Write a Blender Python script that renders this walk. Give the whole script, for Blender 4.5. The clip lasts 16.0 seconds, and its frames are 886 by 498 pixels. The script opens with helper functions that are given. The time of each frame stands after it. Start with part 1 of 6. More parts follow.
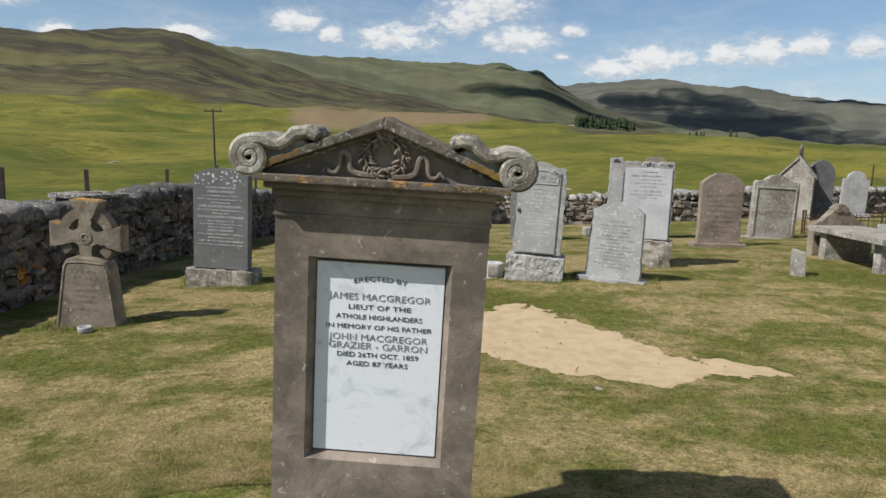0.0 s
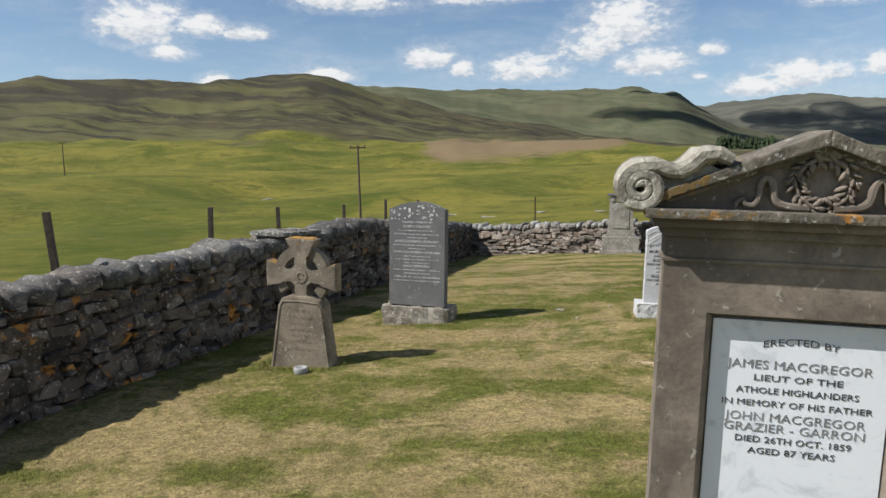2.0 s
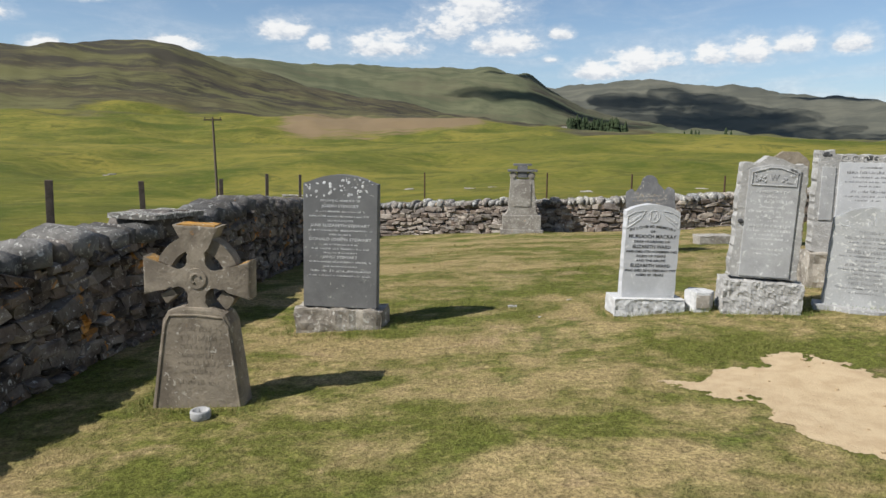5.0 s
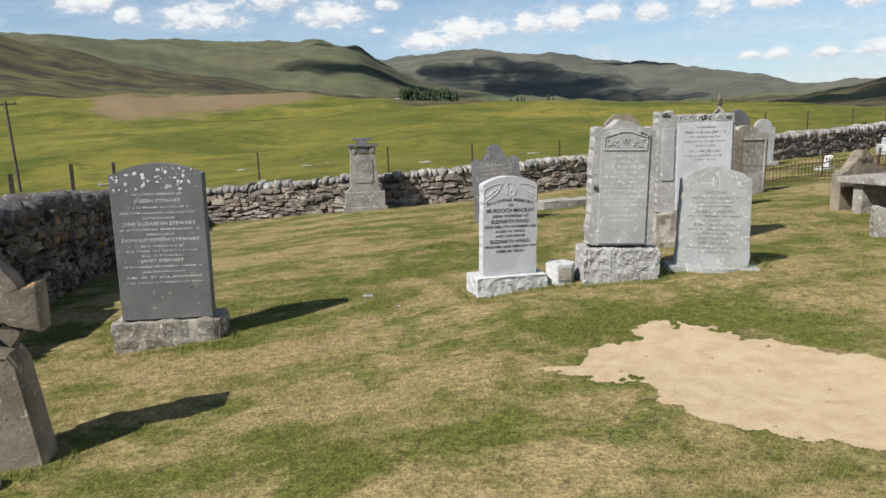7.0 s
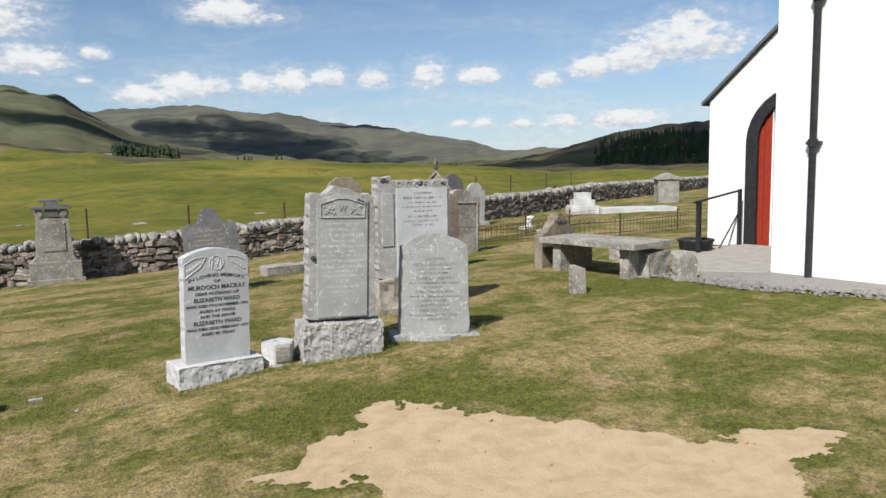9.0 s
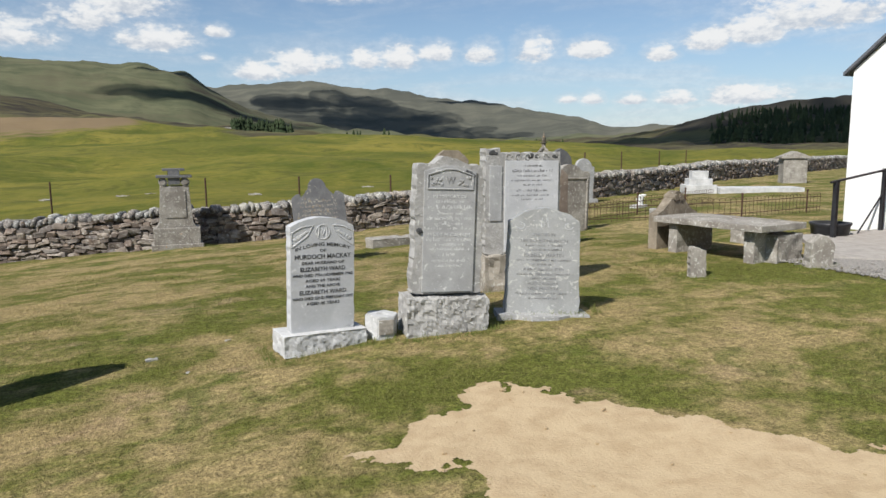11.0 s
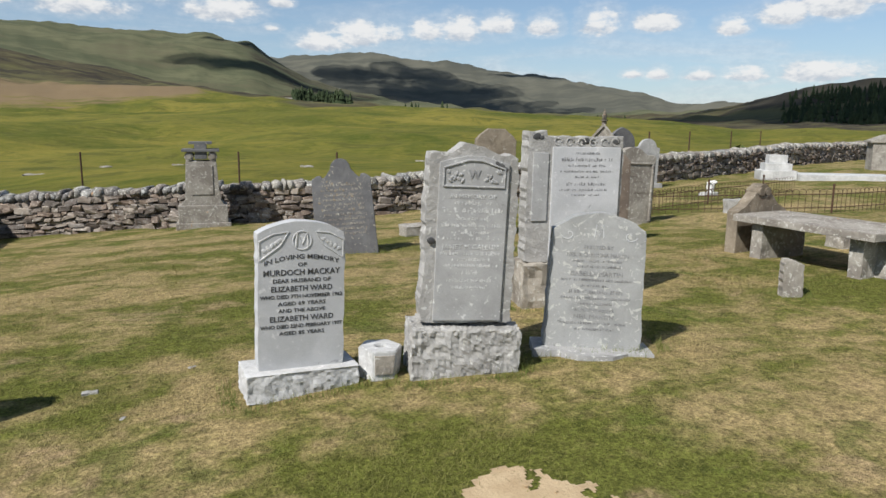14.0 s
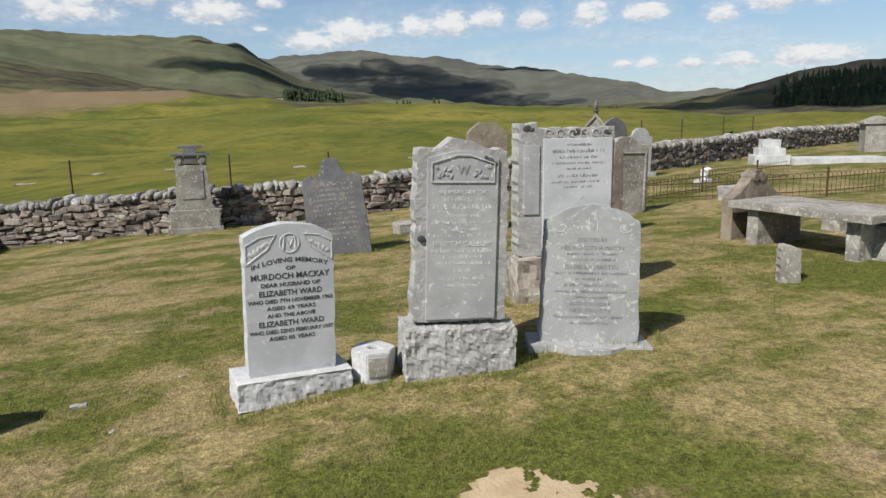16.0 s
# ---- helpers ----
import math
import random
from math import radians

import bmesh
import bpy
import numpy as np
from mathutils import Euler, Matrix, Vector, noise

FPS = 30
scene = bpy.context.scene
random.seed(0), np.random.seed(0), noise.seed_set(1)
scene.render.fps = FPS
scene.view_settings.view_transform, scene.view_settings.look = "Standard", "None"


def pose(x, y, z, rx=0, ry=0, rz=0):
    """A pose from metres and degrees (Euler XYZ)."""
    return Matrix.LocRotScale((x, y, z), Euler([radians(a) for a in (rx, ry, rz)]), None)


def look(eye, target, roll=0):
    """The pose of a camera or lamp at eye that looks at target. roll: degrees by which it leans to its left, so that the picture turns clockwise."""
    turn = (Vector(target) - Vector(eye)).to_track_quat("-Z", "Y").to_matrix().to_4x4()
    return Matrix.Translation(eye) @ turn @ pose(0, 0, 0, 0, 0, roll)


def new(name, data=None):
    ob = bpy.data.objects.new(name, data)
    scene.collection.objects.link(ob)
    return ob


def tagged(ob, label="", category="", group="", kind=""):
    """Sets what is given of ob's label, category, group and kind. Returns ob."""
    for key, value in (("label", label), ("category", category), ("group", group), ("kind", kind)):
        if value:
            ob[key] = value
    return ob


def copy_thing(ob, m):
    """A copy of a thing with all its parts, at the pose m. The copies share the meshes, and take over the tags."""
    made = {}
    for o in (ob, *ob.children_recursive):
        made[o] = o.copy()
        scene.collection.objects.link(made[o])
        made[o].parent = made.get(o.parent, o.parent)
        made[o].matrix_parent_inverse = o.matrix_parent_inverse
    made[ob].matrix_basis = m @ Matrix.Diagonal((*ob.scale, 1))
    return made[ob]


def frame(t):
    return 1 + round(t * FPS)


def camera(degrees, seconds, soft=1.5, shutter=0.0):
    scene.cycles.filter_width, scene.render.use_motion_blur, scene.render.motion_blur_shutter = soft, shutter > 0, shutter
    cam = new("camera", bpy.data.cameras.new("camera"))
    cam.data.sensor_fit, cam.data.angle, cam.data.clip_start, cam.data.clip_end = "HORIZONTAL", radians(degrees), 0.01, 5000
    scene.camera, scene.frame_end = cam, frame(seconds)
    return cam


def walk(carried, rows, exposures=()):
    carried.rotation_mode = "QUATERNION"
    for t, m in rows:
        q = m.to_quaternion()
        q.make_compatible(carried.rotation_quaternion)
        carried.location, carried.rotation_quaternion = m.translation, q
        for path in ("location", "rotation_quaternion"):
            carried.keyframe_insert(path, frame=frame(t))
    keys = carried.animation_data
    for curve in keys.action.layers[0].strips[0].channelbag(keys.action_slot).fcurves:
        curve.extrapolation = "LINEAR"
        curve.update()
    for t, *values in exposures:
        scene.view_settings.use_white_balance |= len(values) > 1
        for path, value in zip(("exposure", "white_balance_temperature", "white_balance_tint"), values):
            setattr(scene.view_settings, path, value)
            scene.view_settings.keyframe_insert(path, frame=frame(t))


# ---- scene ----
cam = camera(64.9, 16.0)
PATH = [
    (0, (-0.118, -0.129, 1.479), (-0.132, 1.848, 1.182), 1.7),
    (0.5, (-0.123, -0.114, 1.47), (-0.143, 1.866, 1.187), 1.7),
    (1, (-0.379, 0.002, 1.467), (-0.602, 1.966, 1.162), 2.1),
    (1.5, (-0.694, 0.133, 1.498), (-1.015, 2.087, 1.218), 1.7),
    (2, (-0.946, 0.299, 1.465), (-1.339, 2.248, 1.246), -0.4),
    (2.5, (-1.163, 0.498, 1.424), (-1.526, 2.453, 1.207), -0.4),
    (3, (-1.381, 0.745, 1.401), (-1.526, 2.73, 1.197), -1.2),
    (3.2, (-1.445, 0.845, 1.395), (-1.541, 2.833, 1.2), -1.7),
    (5.3, (-1.968, 1.973, 1.341), (-1.959, 3.948, 1.023), 0.5),
    (5.5, (-2.011, 2.039, 1.332), (-2.017, 4.009, 0.987), 1.0),
    (6, (-2.123, 2.171, 1.337), (-2.107, 4.129, 0.929), 1.3),
    (6.5, (-2.089, 2.263, 1.348), (-1.939, 4.212, 0.925), -0.1),
    (7, (-1.914, 2.452, 1.37), (-1.469, 4.368, 1.006), -2.1),
    (7.5, (-1.758, 2.607, 1.385), (-1.015, 4.444, 1.114), -2.1),
    (8, (-1.634, 2.779, 1.41), (-0.513, 4.418, 1.172), -0.6),
    (8.2, (-1.624, 2.818, 1.42), (-0.476, 4.44, 1.196), -1.1),
    (10.3, (-1.515, 2.877, 1.387), (-0.452, 4.554, 1.149), -1.4),
    (10.5, (-1.509, 2.889, 1.387), (-0.527, 4.61, 1.116), -1.5),
    (11, (-1.504, 3.09, 1.366), (-0.618, 4.86, 1.084), -0.5),
    (11.5, (-1.457, 3.265, 1.351), (-0.614, 5.054, 1.056), -0.3),
    (12, (-1.266, 3.491, 1.362), (-0.553, 5.331, 1.038), -0.6),
    (12.5, (-1.118, 3.679, 1.358), (-0.411, 5.522, 1.037), -0.2),
    (13, (-0.982, 3.933, 1.385), (-0.233, 5.76, 1.068), 1.4),
    (13.5, (-0.867, 4.07, 1.394), (-0.1, 5.886, 1.057), 0.8),
    (14, (-0.732, 4.174, 1.426), (0.006, 5.998, 1.071), 0.6),
    (14.5, (-0.718, 4.216, 1.427), (0.013, 6.043, 1.069), -0.5),
    (15, (-0.711, 4.239, 1.429), (0.013, 6.069, 1.072), -0.4),
    (15.5, (-0.693, 4.235, 1.429), (0.028, 6.065, 1.065), -1.3),
    (16, (-0.67, 4.238, 1.422), (0.076, 6.057, 1.055), -1.3),
]
EXPOSURES = ((0, 0.24), (1.5, 0.30), (3, 0.38), (5.5, 0.40), (7, 0.42), (8, 0.36), (10.5, 0.32), (12.5, 0.28), (16, 0.26))
walk(cam, [(t, look(eye, target, roll)) for t, eye, target, roll in PATH], EXPOSURES)

# ---- light ----
SUN_WAY = Vector((0.88, 0.42, -1.0)).normalized()      # the way the sunlight travels
sun_el = math.asin(-SUN_WAY.z)
sun_az = math.atan2(-SUN_WAY.x, -SUN_WAY.y)            # clockwise from +y
sun_data = bpy.data.lights.new("sun", "SUN")
sun_data.energy, sun_data.angle, sun_data.color = 5.0, radians(0.53), (1.0, 0.965, 0.925)
sun = new("sun", sun_data)
sun.matrix_world = look((0, 0, 60), Vector((0, 0, 60)) + SUN_WAY)


class Nodes:
    """Short hand for building node trees."""

    def __init__(self, tree):
        self.tree = tree

    def add(self, kind, **inputs):
        n = self.tree.nodes.new(kind)
        for k, v in inputs.items():
            key = int(k[1:]) if k[0] == "i" and k[1:].isdigit() else k.replace("_", " ")
            self.put(n.inputs[key], v)
        return n

    def put(self, socket, v):
        if isinstance(v, bpy.types.NodeSocket):
            self.tree.links.new(v, socket)
        else:
            socket.default_value = v

    def math(self, op, a, b=0.0, c=0.0, clamp=False):
        n = self.tree.nodes.new("ShaderNodeMath")
        n.operation, n.use_clamp = op, clamp
        for i, v in enumerate((a, b, c)):
            self.put(n.inputs[i], v)
        return n.outputs[0]

    def mix(self, f, a, b, blend="MIX"):
        n = self.tree.nodes.new("ShaderNodeMix")
        n.data_type, n.blend_type = "RGBA", blend
        self.put(n.inputs[0], f)
        self.put(n.inputs[6], a if isinstance(a, bpy.types.NodeSocket) else (*a, 1))
        self.put(n.inputs[7], b if isinstance(b, bpy.types.NodeSocket) else (*b, 1))
        return n.outputs[2]

    def noise(self, co, scale, detail=4.0, rough=0.55, dist=0.0):
        n = self.add("ShaderNodeTexNoise", Vector=co, Scale=scale, Detail=detail, Roughness=rough, Distortion=dist)
        return n.outputs[0]

    def step(self, v, lo, hi):
        n = self.tree.nodes.new("ShaderNodeMapRange")
        n.interpolation_type = "SMOOTHSTEP"
        for i, x in enumerate((v, lo, hi, 0.0, 1.0)):
            self.put(n.inputs[i], x)
        return n.outputs[0]


def build_sky():
    world = bpy.data.worlds.new("sky")
    scene.world = world
    world.use_nodes = True
    world.node_tree.nodes.clear()
    k = Nodes(world.node_tree)
    sky = k.add("ShaderNodeTexSky")
    sky.sky_type, sky.sun_disc = "NISHITA", False
    sky.sun_elevation, sky.sun_rotation = sun_el, sun_az % (2 * math.pi)
    sky.altitude, sky.air_density, sky.dust_density, sky.ozone_density = 300, 1.0, 0.3, 3.0
    co = k.add("ShaderNodeTexCoord").outputs["Generated"]
    xyz = k.add("ShaderNodeSeparateXYZ", Vector=co)
    az = k.math("MULTIPLY", k.math("ARCTAN2", xyz.outputs[0], xyz.outputs[1]), 57.2958)
    el = k.math("MULTIPLY", k.math("ARCSINE", xyz.outputs[2]), 57.2958)
    flat = k.add("ShaderNodeCombineXYZ", X=k.math("MULTIPLY", az, 0.55), Y=el).outputs[0]
    streak = k.add("ShaderNodeCombineXYZ", X=k.math("MULTIPLY", az, 0.16), Y=k.math("MULTIPLY", el, 0.8)).outputs[0]
    wob = k.math("SUBTRACT", k.noise(flat, 0.55, 3, 0.5, 0.2), 0.5)
    wob2 = k.math("SUBTRACT", k.noise(flat, 1.7, 4, 0.55, 0.15), 0.5)
    wob3 = k.math("SUBTRACT", k.noise(flat, 5.0, 3, 0.55), 0.5)
    # cumulus seen round the hills: azimuth, height of the flat base, half width, height (degrees)
    clouds = ((-34.2, 9.6, 3.0, 3.4), (-30.2, 10.3, 1.7, 1.5), (-32.4, 8.5, 1.7, 1.1), (-26.5, 10.2, 1.6, 1.0), (-18.5, 12.6, 4.4, 2.0), (-8.9, 13.2, 5.6, 1.8),
              (-12.4, 8.3, 2.0, 1.8), (-9.7, 7.6, 1.1, 1.3), (-29.1, 6.7, 1.3, 0.8), (-20.5, 7.2, 2.2, 1.0), (-4.6, 7.3, 3.2, 2.0), (0.4, 8.7, 2.6, 2.6), (3.2, 9.8, 3.2, 3.6),
              (4.9, 7.5, 2.8, 1.9), (9.3, 8.6, 0.9, 0.9), (8.5, 6.8, 0.8, 0.5), (12.4, 5.5, 2.4, 1.4), (15.0, 5.9, 2.4, 2.0), (17.6, 6.2, 1.4, 1.5), (20.6, 6.4, 1.7, 1.6),
              (23.2, 6.3, 1.7, 2.0), (26.1, 7.0, 1.5, 1.4), (29.8, 6.9, 1.3, 1.5), (34.2, 6.8, 1.6, 2.1), (38.4, 7.0, 1.9, 1.3), (43.6, 6.6, 1.2, 1.3), (47.0, 7.2, 1.9, 1.6),
              (50.0, 7.6, 2.2, 2.0), (53.8, 8.3, 4.8, 3.0), (36.7, 3.6, 0.9, 0.7), (38.6, 3.5, 0.9, 1.0), (41.6, 3.4, 1.2, 0.8), (44.8, 3.3, 1.6, 1.2), (50.1, 3.2, 3.0, 1.5),
              (18.8, 11.5, 3.6, 1.8), (-20, 15.5, 7.0, 2.4), (72, 8.0, 5.0, 2.2), (-52, 8.0, 5.0, 2.4))
    best, shade = 0.0, 0.0
    for a0, e0, w, h in clouds:
        da = k.math("MULTIPLY", k.math("SUBTRACT", az, a0), 1.0 / w)
        de = k.math("MULTIPLY", k.math("SUBTRACT", el, e0 + 0.30 * h), 1.0 / (0.72 * h))
        low = k.math("MULTIPLY", k.math("MINIMUM", de, 0.0), 1.8)          # flatter under the base
        d = k.math("ADD", k.math("MULTIPLY", da, da), k.math("ADD", k.math("MULTIPLY", de, de), k.math("MULTIPLY", low, low)))
        m = k.math("SUBTRACT", 1.0, d)
        best = k.math("MAXIMUM", best, m) if not isinstance(best, float) else k.math("MAXIMUM", m, -2.0)
        t = k.math("MULTIPLY", k.math("MAXIMUM", m, 0.0), k.math("ADD", de, 0.1))
        shade = k.math("ADD", shade, t)
    body = k.math("ADD", best, k.math("ADD", k.math("MULTIPLY", wob, 2.6), k.math("ADD", k.math("MULTIPLY", wob2, 1.9), k.math("MULTIPLY", wob3, 0.55))))
    dense = k.math("MULTIPLY", k.step(body, -0.42, 0.75), 0.96)
    veil = k.math("MULTIPLY", k.step(body, -1.9, 0.4), 0.32)
    wisp = k.math("MULTIPLY", k.math("MULTIPLY", k.step(k.noise(streak, 0.5, 5, 0.6, 0.6), 0.40, 0.72), k.math("ADD", 0.3, k.math("MULTIPLY", k.step(el, 10.0, 2.0), 0.6))), 0.62)
    cover = k.math("MAXIMUM", dense, k.math("MAXIMUM", wisp, veil))
    lit = k.step(k.math("ADD", shade, k.math("ADD", k.math("MULTIPLY", wob2, 1.2), k.math("MULTIPLY", wob3, 0.5))), -0.30, 0.34)
    colour = k.mix(lit, (5.3, 5.8, 6.5), (8.4, 8.45, 8.45))
    haze = k.step(el, 13.0, 1.0)
    clear = k.mix(k.math("MULTIPLY", haze, 0.42), sky.outputs[0], (3.9, 5.3, 7.1))
    out = k.mix(cover, clear, colour)
    bg = k.add("ShaderNodeBackground", Color=out, Strength=0.084)
    end = k.add("ShaderNodeOutputWorld", Surface=bg.outputs[0])


build_sky()

# ---- materials ----
def material(name, rough=0.9, spec=0.25):
    m = bpy.data.materials.new(name)
    m.use_nodes = True
    k = Nodes(m.node_tree)
    b = m.node_tree.nodes["Principled BSDF"]
    b.inputs["Roughness"].default_value = rough
    b.inputs["Specular IOR Level"].default_value = spec
    return m, k, b


def bump(k, b, height, strength=0.5, dist=0.01):
    n = k.add("ShaderNodeBump", Height=height, Strength=strength, Distance=dist)
    k.put(b.inputs["Normal"], n.outputs[0])


def stone(name, base, dark, pale=(0.55, 0.55, 0.5), spots=0.3, lichen=0.0, grain=60.0, rough=0.9, relief=0.004, vary=0.0, size=1.0):
    """Weathered stone: stains, grain, pale lichen spots and, where asked, orange lichen."""
    m, k, b = material(name, rough)
    co = k.add("ShaderNodeNewGeometry").outputs["Position"]
    stain = k.step(k.noise(co, 3.5 * size, 6, 0.65, 0.4), 0.36, 0.66)
    col = k.mix(stain, dark, base)
    fine = k.noise(co, grain * size, 3, 0.7)
    col = k.mix(0.55, col, k.mix(fine, (0.3, 0.3, 0.3), (0.75, 0.75, 0.75)), "OVERLAY")
    blot = k.noise(co, 26.0 * size, 5, 0.6, 0.6)
    col = k.mix(k.math("MULTIPLY", k.step(blot, 0.66 - 0.16 * spots, 0.72 - 0.14 * spots), 0.75), col, pale)
    black = k.noise(co, 9.0 * size, 5, 0.7, 0.8)
    col = k.mix(k.math("MULTIPLY", k.step(black, 0.62, 0.74), 0.6), col, tuple(c * 0.35 for c in dark))
    if lichen > 0:
        o = k.step(k.noise(co, 5.0 * size, 6, 0.62, 0.5), 0.70 - 0.22 * lichen, 0.75 - 0.2 * lichen)
        col = k.mix(k.math("MULTIPLY", o, 0.85), col, (0.42, 0.19, 0.035))
    if vary:
        r = k.add("ShaderNodeObjectInfo").outputs["Random"]
        isl = k.add("ShaderNodeNewGeometry").outputs["Random Per Island"]
        s = k.math("FRACT", k.math("ADD", r, isl))
        tint = k.add("ShaderNodeValToRGB", Fac=s)
        ramp = tint.color_ramp
        ramp.elements[0].color, ramp.elements[1].color = (1 - vary, 1 - vary, 1 - vary, 1), (1 + vary, 1 + vary, 1 + vary, 1)
        for pos, c in ((0.25, (1.05, 0.94, 0.86)), (0.5, (0.80, 0.82, 0.85)), (0.72, (1.15, 1.12, 1.05))):
            e = ramp.elements.new(pos)
            e.color = (*c, 1)
        col = k.mix(1.0, col, tint.outputs[0], "MULTIPLY")
    k.put(b.inputs["Base Color"], col)
    h = k.math("ADD", k.math("MULTIPLY", fine, 0.5), k.math("ADD", k.math("MULTIPLY", blot, 0.6), stain))
    bump(k, b, h, 0.7, relief)
    return m


def plain(name, col, col2=None, rough=0.6, metal=0.0, scale=12.0, spec=0.3, relief=0.002):
    m, k, b = material(name, rough, spec)
    co = k.add("ShaderNodeNewGeometry").outputs["Position"]
    n = k.noise(co, scale, 6, 0.65, 0.3)
    c = k.mix(k.step(n, 0.35, 0.7), col, col2 or tuple(v * 0.7 for v in col))
    k.put(b.inputs["Base Color"], c)
    b.inputs["Metallic"].default_value = metal
    bump(k, b, k.math("ADD", n, k.noise(co, scale * 9, 3)), 0.5, relief)
    return m


def turf_colour(k, co):
    """Mown graveyard turf: green where damp, straw where scorched; one pattern for soil and blades."""
    flat = k.add("ShaderNodeVectorMath", i0=co, i1=(1.0, 1.0, 0.0))
    flat.operation = "MULTIPLY"
    p = flat.outputs[0]
    turned = k.add("ShaderNodeVectorRotate", Vector=p, Angle=0.12)
    stretch = k.add("ShaderNodeVectorMath", i0=turned.outputs[0], i1=(0.45, 1.0, 0.0))
    stretch.operation = "MULTIPLY"
    q = stretch.outputs[0]
    big = k.noise(q, 0.85, 5, 0.6, 0.6)
    mid = k.noise(p, 2.4, 5, 0.65, 0.4)
    fine = k.noise(q, 9.0, 4, 0.7, 0.3)
    mixed = k.math("ADD", k.math("MULTIPLY", big, 0.55), k.math("ADD", k.math("MULTIPLY", mid, 0.36), k.math("MULTIPLY", fine, 0.14)))
    dry = k.step(mixed, 0.455, 0.60)
    col = k.mix(dry, (0.106, 0.114, 0.024), (0.298, 0.230, 0.108))
    lush = k.step(k.noise(p, 1.3, 5, 0.62, 0.9), 0.54, 0.66)
    col = k.mix(k.math("MULTIPLY", lush, 0.62), col, (0.074, 0.098, 0.017))
    bare = k.step(k.math("ADD", k.math("MULTIPLY", k.noise(q, 1.3, 5, 0.65, 1.0), 0.7), k.math("MULTIPLY", mid, 0.3)), 0.57, 0.66)
    col = k.mix(k.math("MULTIPLY", bare, 0.6), col, (0.325, 0.232, 0.138))
    return col, dry


def ground_material():
    m, k, b = material("turf_and_moor", 0.95, 0.1)
    co = k.add("ShaderNodeNewGeometry").outputs["Position"]
    turf, dry = turf_colour(k, co)
    fine = k.noise(co, 55.0, 4, 0.75)
    turf = k.mix(0.7, turf, k.mix(k.step(fine, 0.25, 0.75), (0.12, 0.12, 0.12), (0.88, 0.88, 0.88)), "OVERLAY")
    turf = k.mix(0.8, turf, k.mix(k.step(k.noise(co, 17.0, 5, 0.75, 0.6), 0.3, 0.7), (0.25, 0.25, 0.25), (0.75, 0.75, 0.75)), "OVERLAY")
    att = k.add("ShaderNodeVertexColor")
    att.layer_name = "cover"
    rgb = k.add("ShaderNodeSeparateColor", Color=att.outputs[0])
    flat = k.add("ShaderNodeVectorMath", i0=co, i1=(1.0, 1.0, 0.0))
    flat.operation = "MULTIPLY"
    p = flat.outputs[0]
    # pasture outside the wall
    f1, f2, f3 = k.noise(p, 0.02, 6, 0.65, 0.8), k.noise(p, 0.13, 6, 0.7, 0.8), k.noise(p, 2.2, 4, 0.7)
    f4 = k.noise(p, 0.55, 6, 0.72, 0.5)
    tone = k.math("ADD", k.math("MULTIPLY", f1, 0.5), k.math("ADD", k.math("MULTIPLY", f2, 0.35), k.math("MULTIPLY", f4, 0.15)))
    field = k.mix(k.step(tone, 0.40, 0.60), (0.066, 0.082, 0.012), (0.200, 0.172, 0.034))
    field = k.mix(k.math("MULTIPLY", k.step(f2, 0.50, 0.62), 0.7), field, (0.046, 0.060, 0.012))
    field = k.mix(k.math("MULTIPLY", k.step(f4, 0.56, 0.70), 0.5), field, (0.190, 0.150, 0.050))
    field = k.mix(0.5, field, k.mix(f3, (0.22, 0.22, 0.22), (0.78, 0.78, 0.78)), "OVERLAY")
    # moor and heather on the hills, drawn out along the slopes
    long = k.add("ShaderNodeVectorMath", i0=p, i1=(0.45, 1.3, 0.0))
    long.operation = "MULTIPLY"
    g = long.outputs[0]
    h1, h2, h3 = k.noise(g, 0.004, 7, 0.68, 0.6), k.noise(g, 0.012, 8, 0.72, 0.6), k.noise(g, 0.05, 6, 0.72, 0.4)
    moor = k.mix(k.step(h1, 0.42, 0.58), (0.064, 0.054, 0.031), (0.098, 0.094, 0.039))
    moor = k.mix(k.math("MULTIPLY", k.step(h2, 0.47, 0.57), 0.85), moor, (0.034, 0.029, 0.023))
    moor = k.mix(k.math("MULTIPLY", k.step(h3, 0.50, 0.60), 0.65), moor, (0.118, 0.112, 0.050))
    bare = k.mix(f2, (0.160, 0.116, 0.064), (0.205, 0.150, 0.084))
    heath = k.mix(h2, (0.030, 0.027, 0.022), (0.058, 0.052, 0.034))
    col = k.mix(k.step(k.math("ADD", rgb.outputs[0], k.math("MULTIPLY", k.math("SUBTRACT", f2, 0.5), 0.7)), 0.3, 0.7), turf, field)
    col = k.mix(k.step(k.math("ADD", rgb.outputs[1], k.math("MULTIPLY", k.math("SUBTRACT", h3, 0.5), 0.9)), 0.3, 0.7), col, moor)
    col = k.mix(k.step(k.math("ADD", rgb.outputs[2], k.math("MULTIPLY", k.math("SUBTRACT", h3, 0.5), 1.2)), 0.35, 0.65), col, bare)
    # paler grass on the ridges behind; haze is put into the greyer farthest hill's colour
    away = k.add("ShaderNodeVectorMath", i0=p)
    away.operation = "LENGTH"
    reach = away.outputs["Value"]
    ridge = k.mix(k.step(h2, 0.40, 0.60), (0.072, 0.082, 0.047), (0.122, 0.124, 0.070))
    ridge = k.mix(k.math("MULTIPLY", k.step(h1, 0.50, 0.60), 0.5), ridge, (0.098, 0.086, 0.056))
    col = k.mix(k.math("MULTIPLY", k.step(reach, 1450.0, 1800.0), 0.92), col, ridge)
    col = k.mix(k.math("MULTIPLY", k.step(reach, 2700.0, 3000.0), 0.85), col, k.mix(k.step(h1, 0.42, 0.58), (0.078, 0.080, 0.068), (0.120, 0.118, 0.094)))
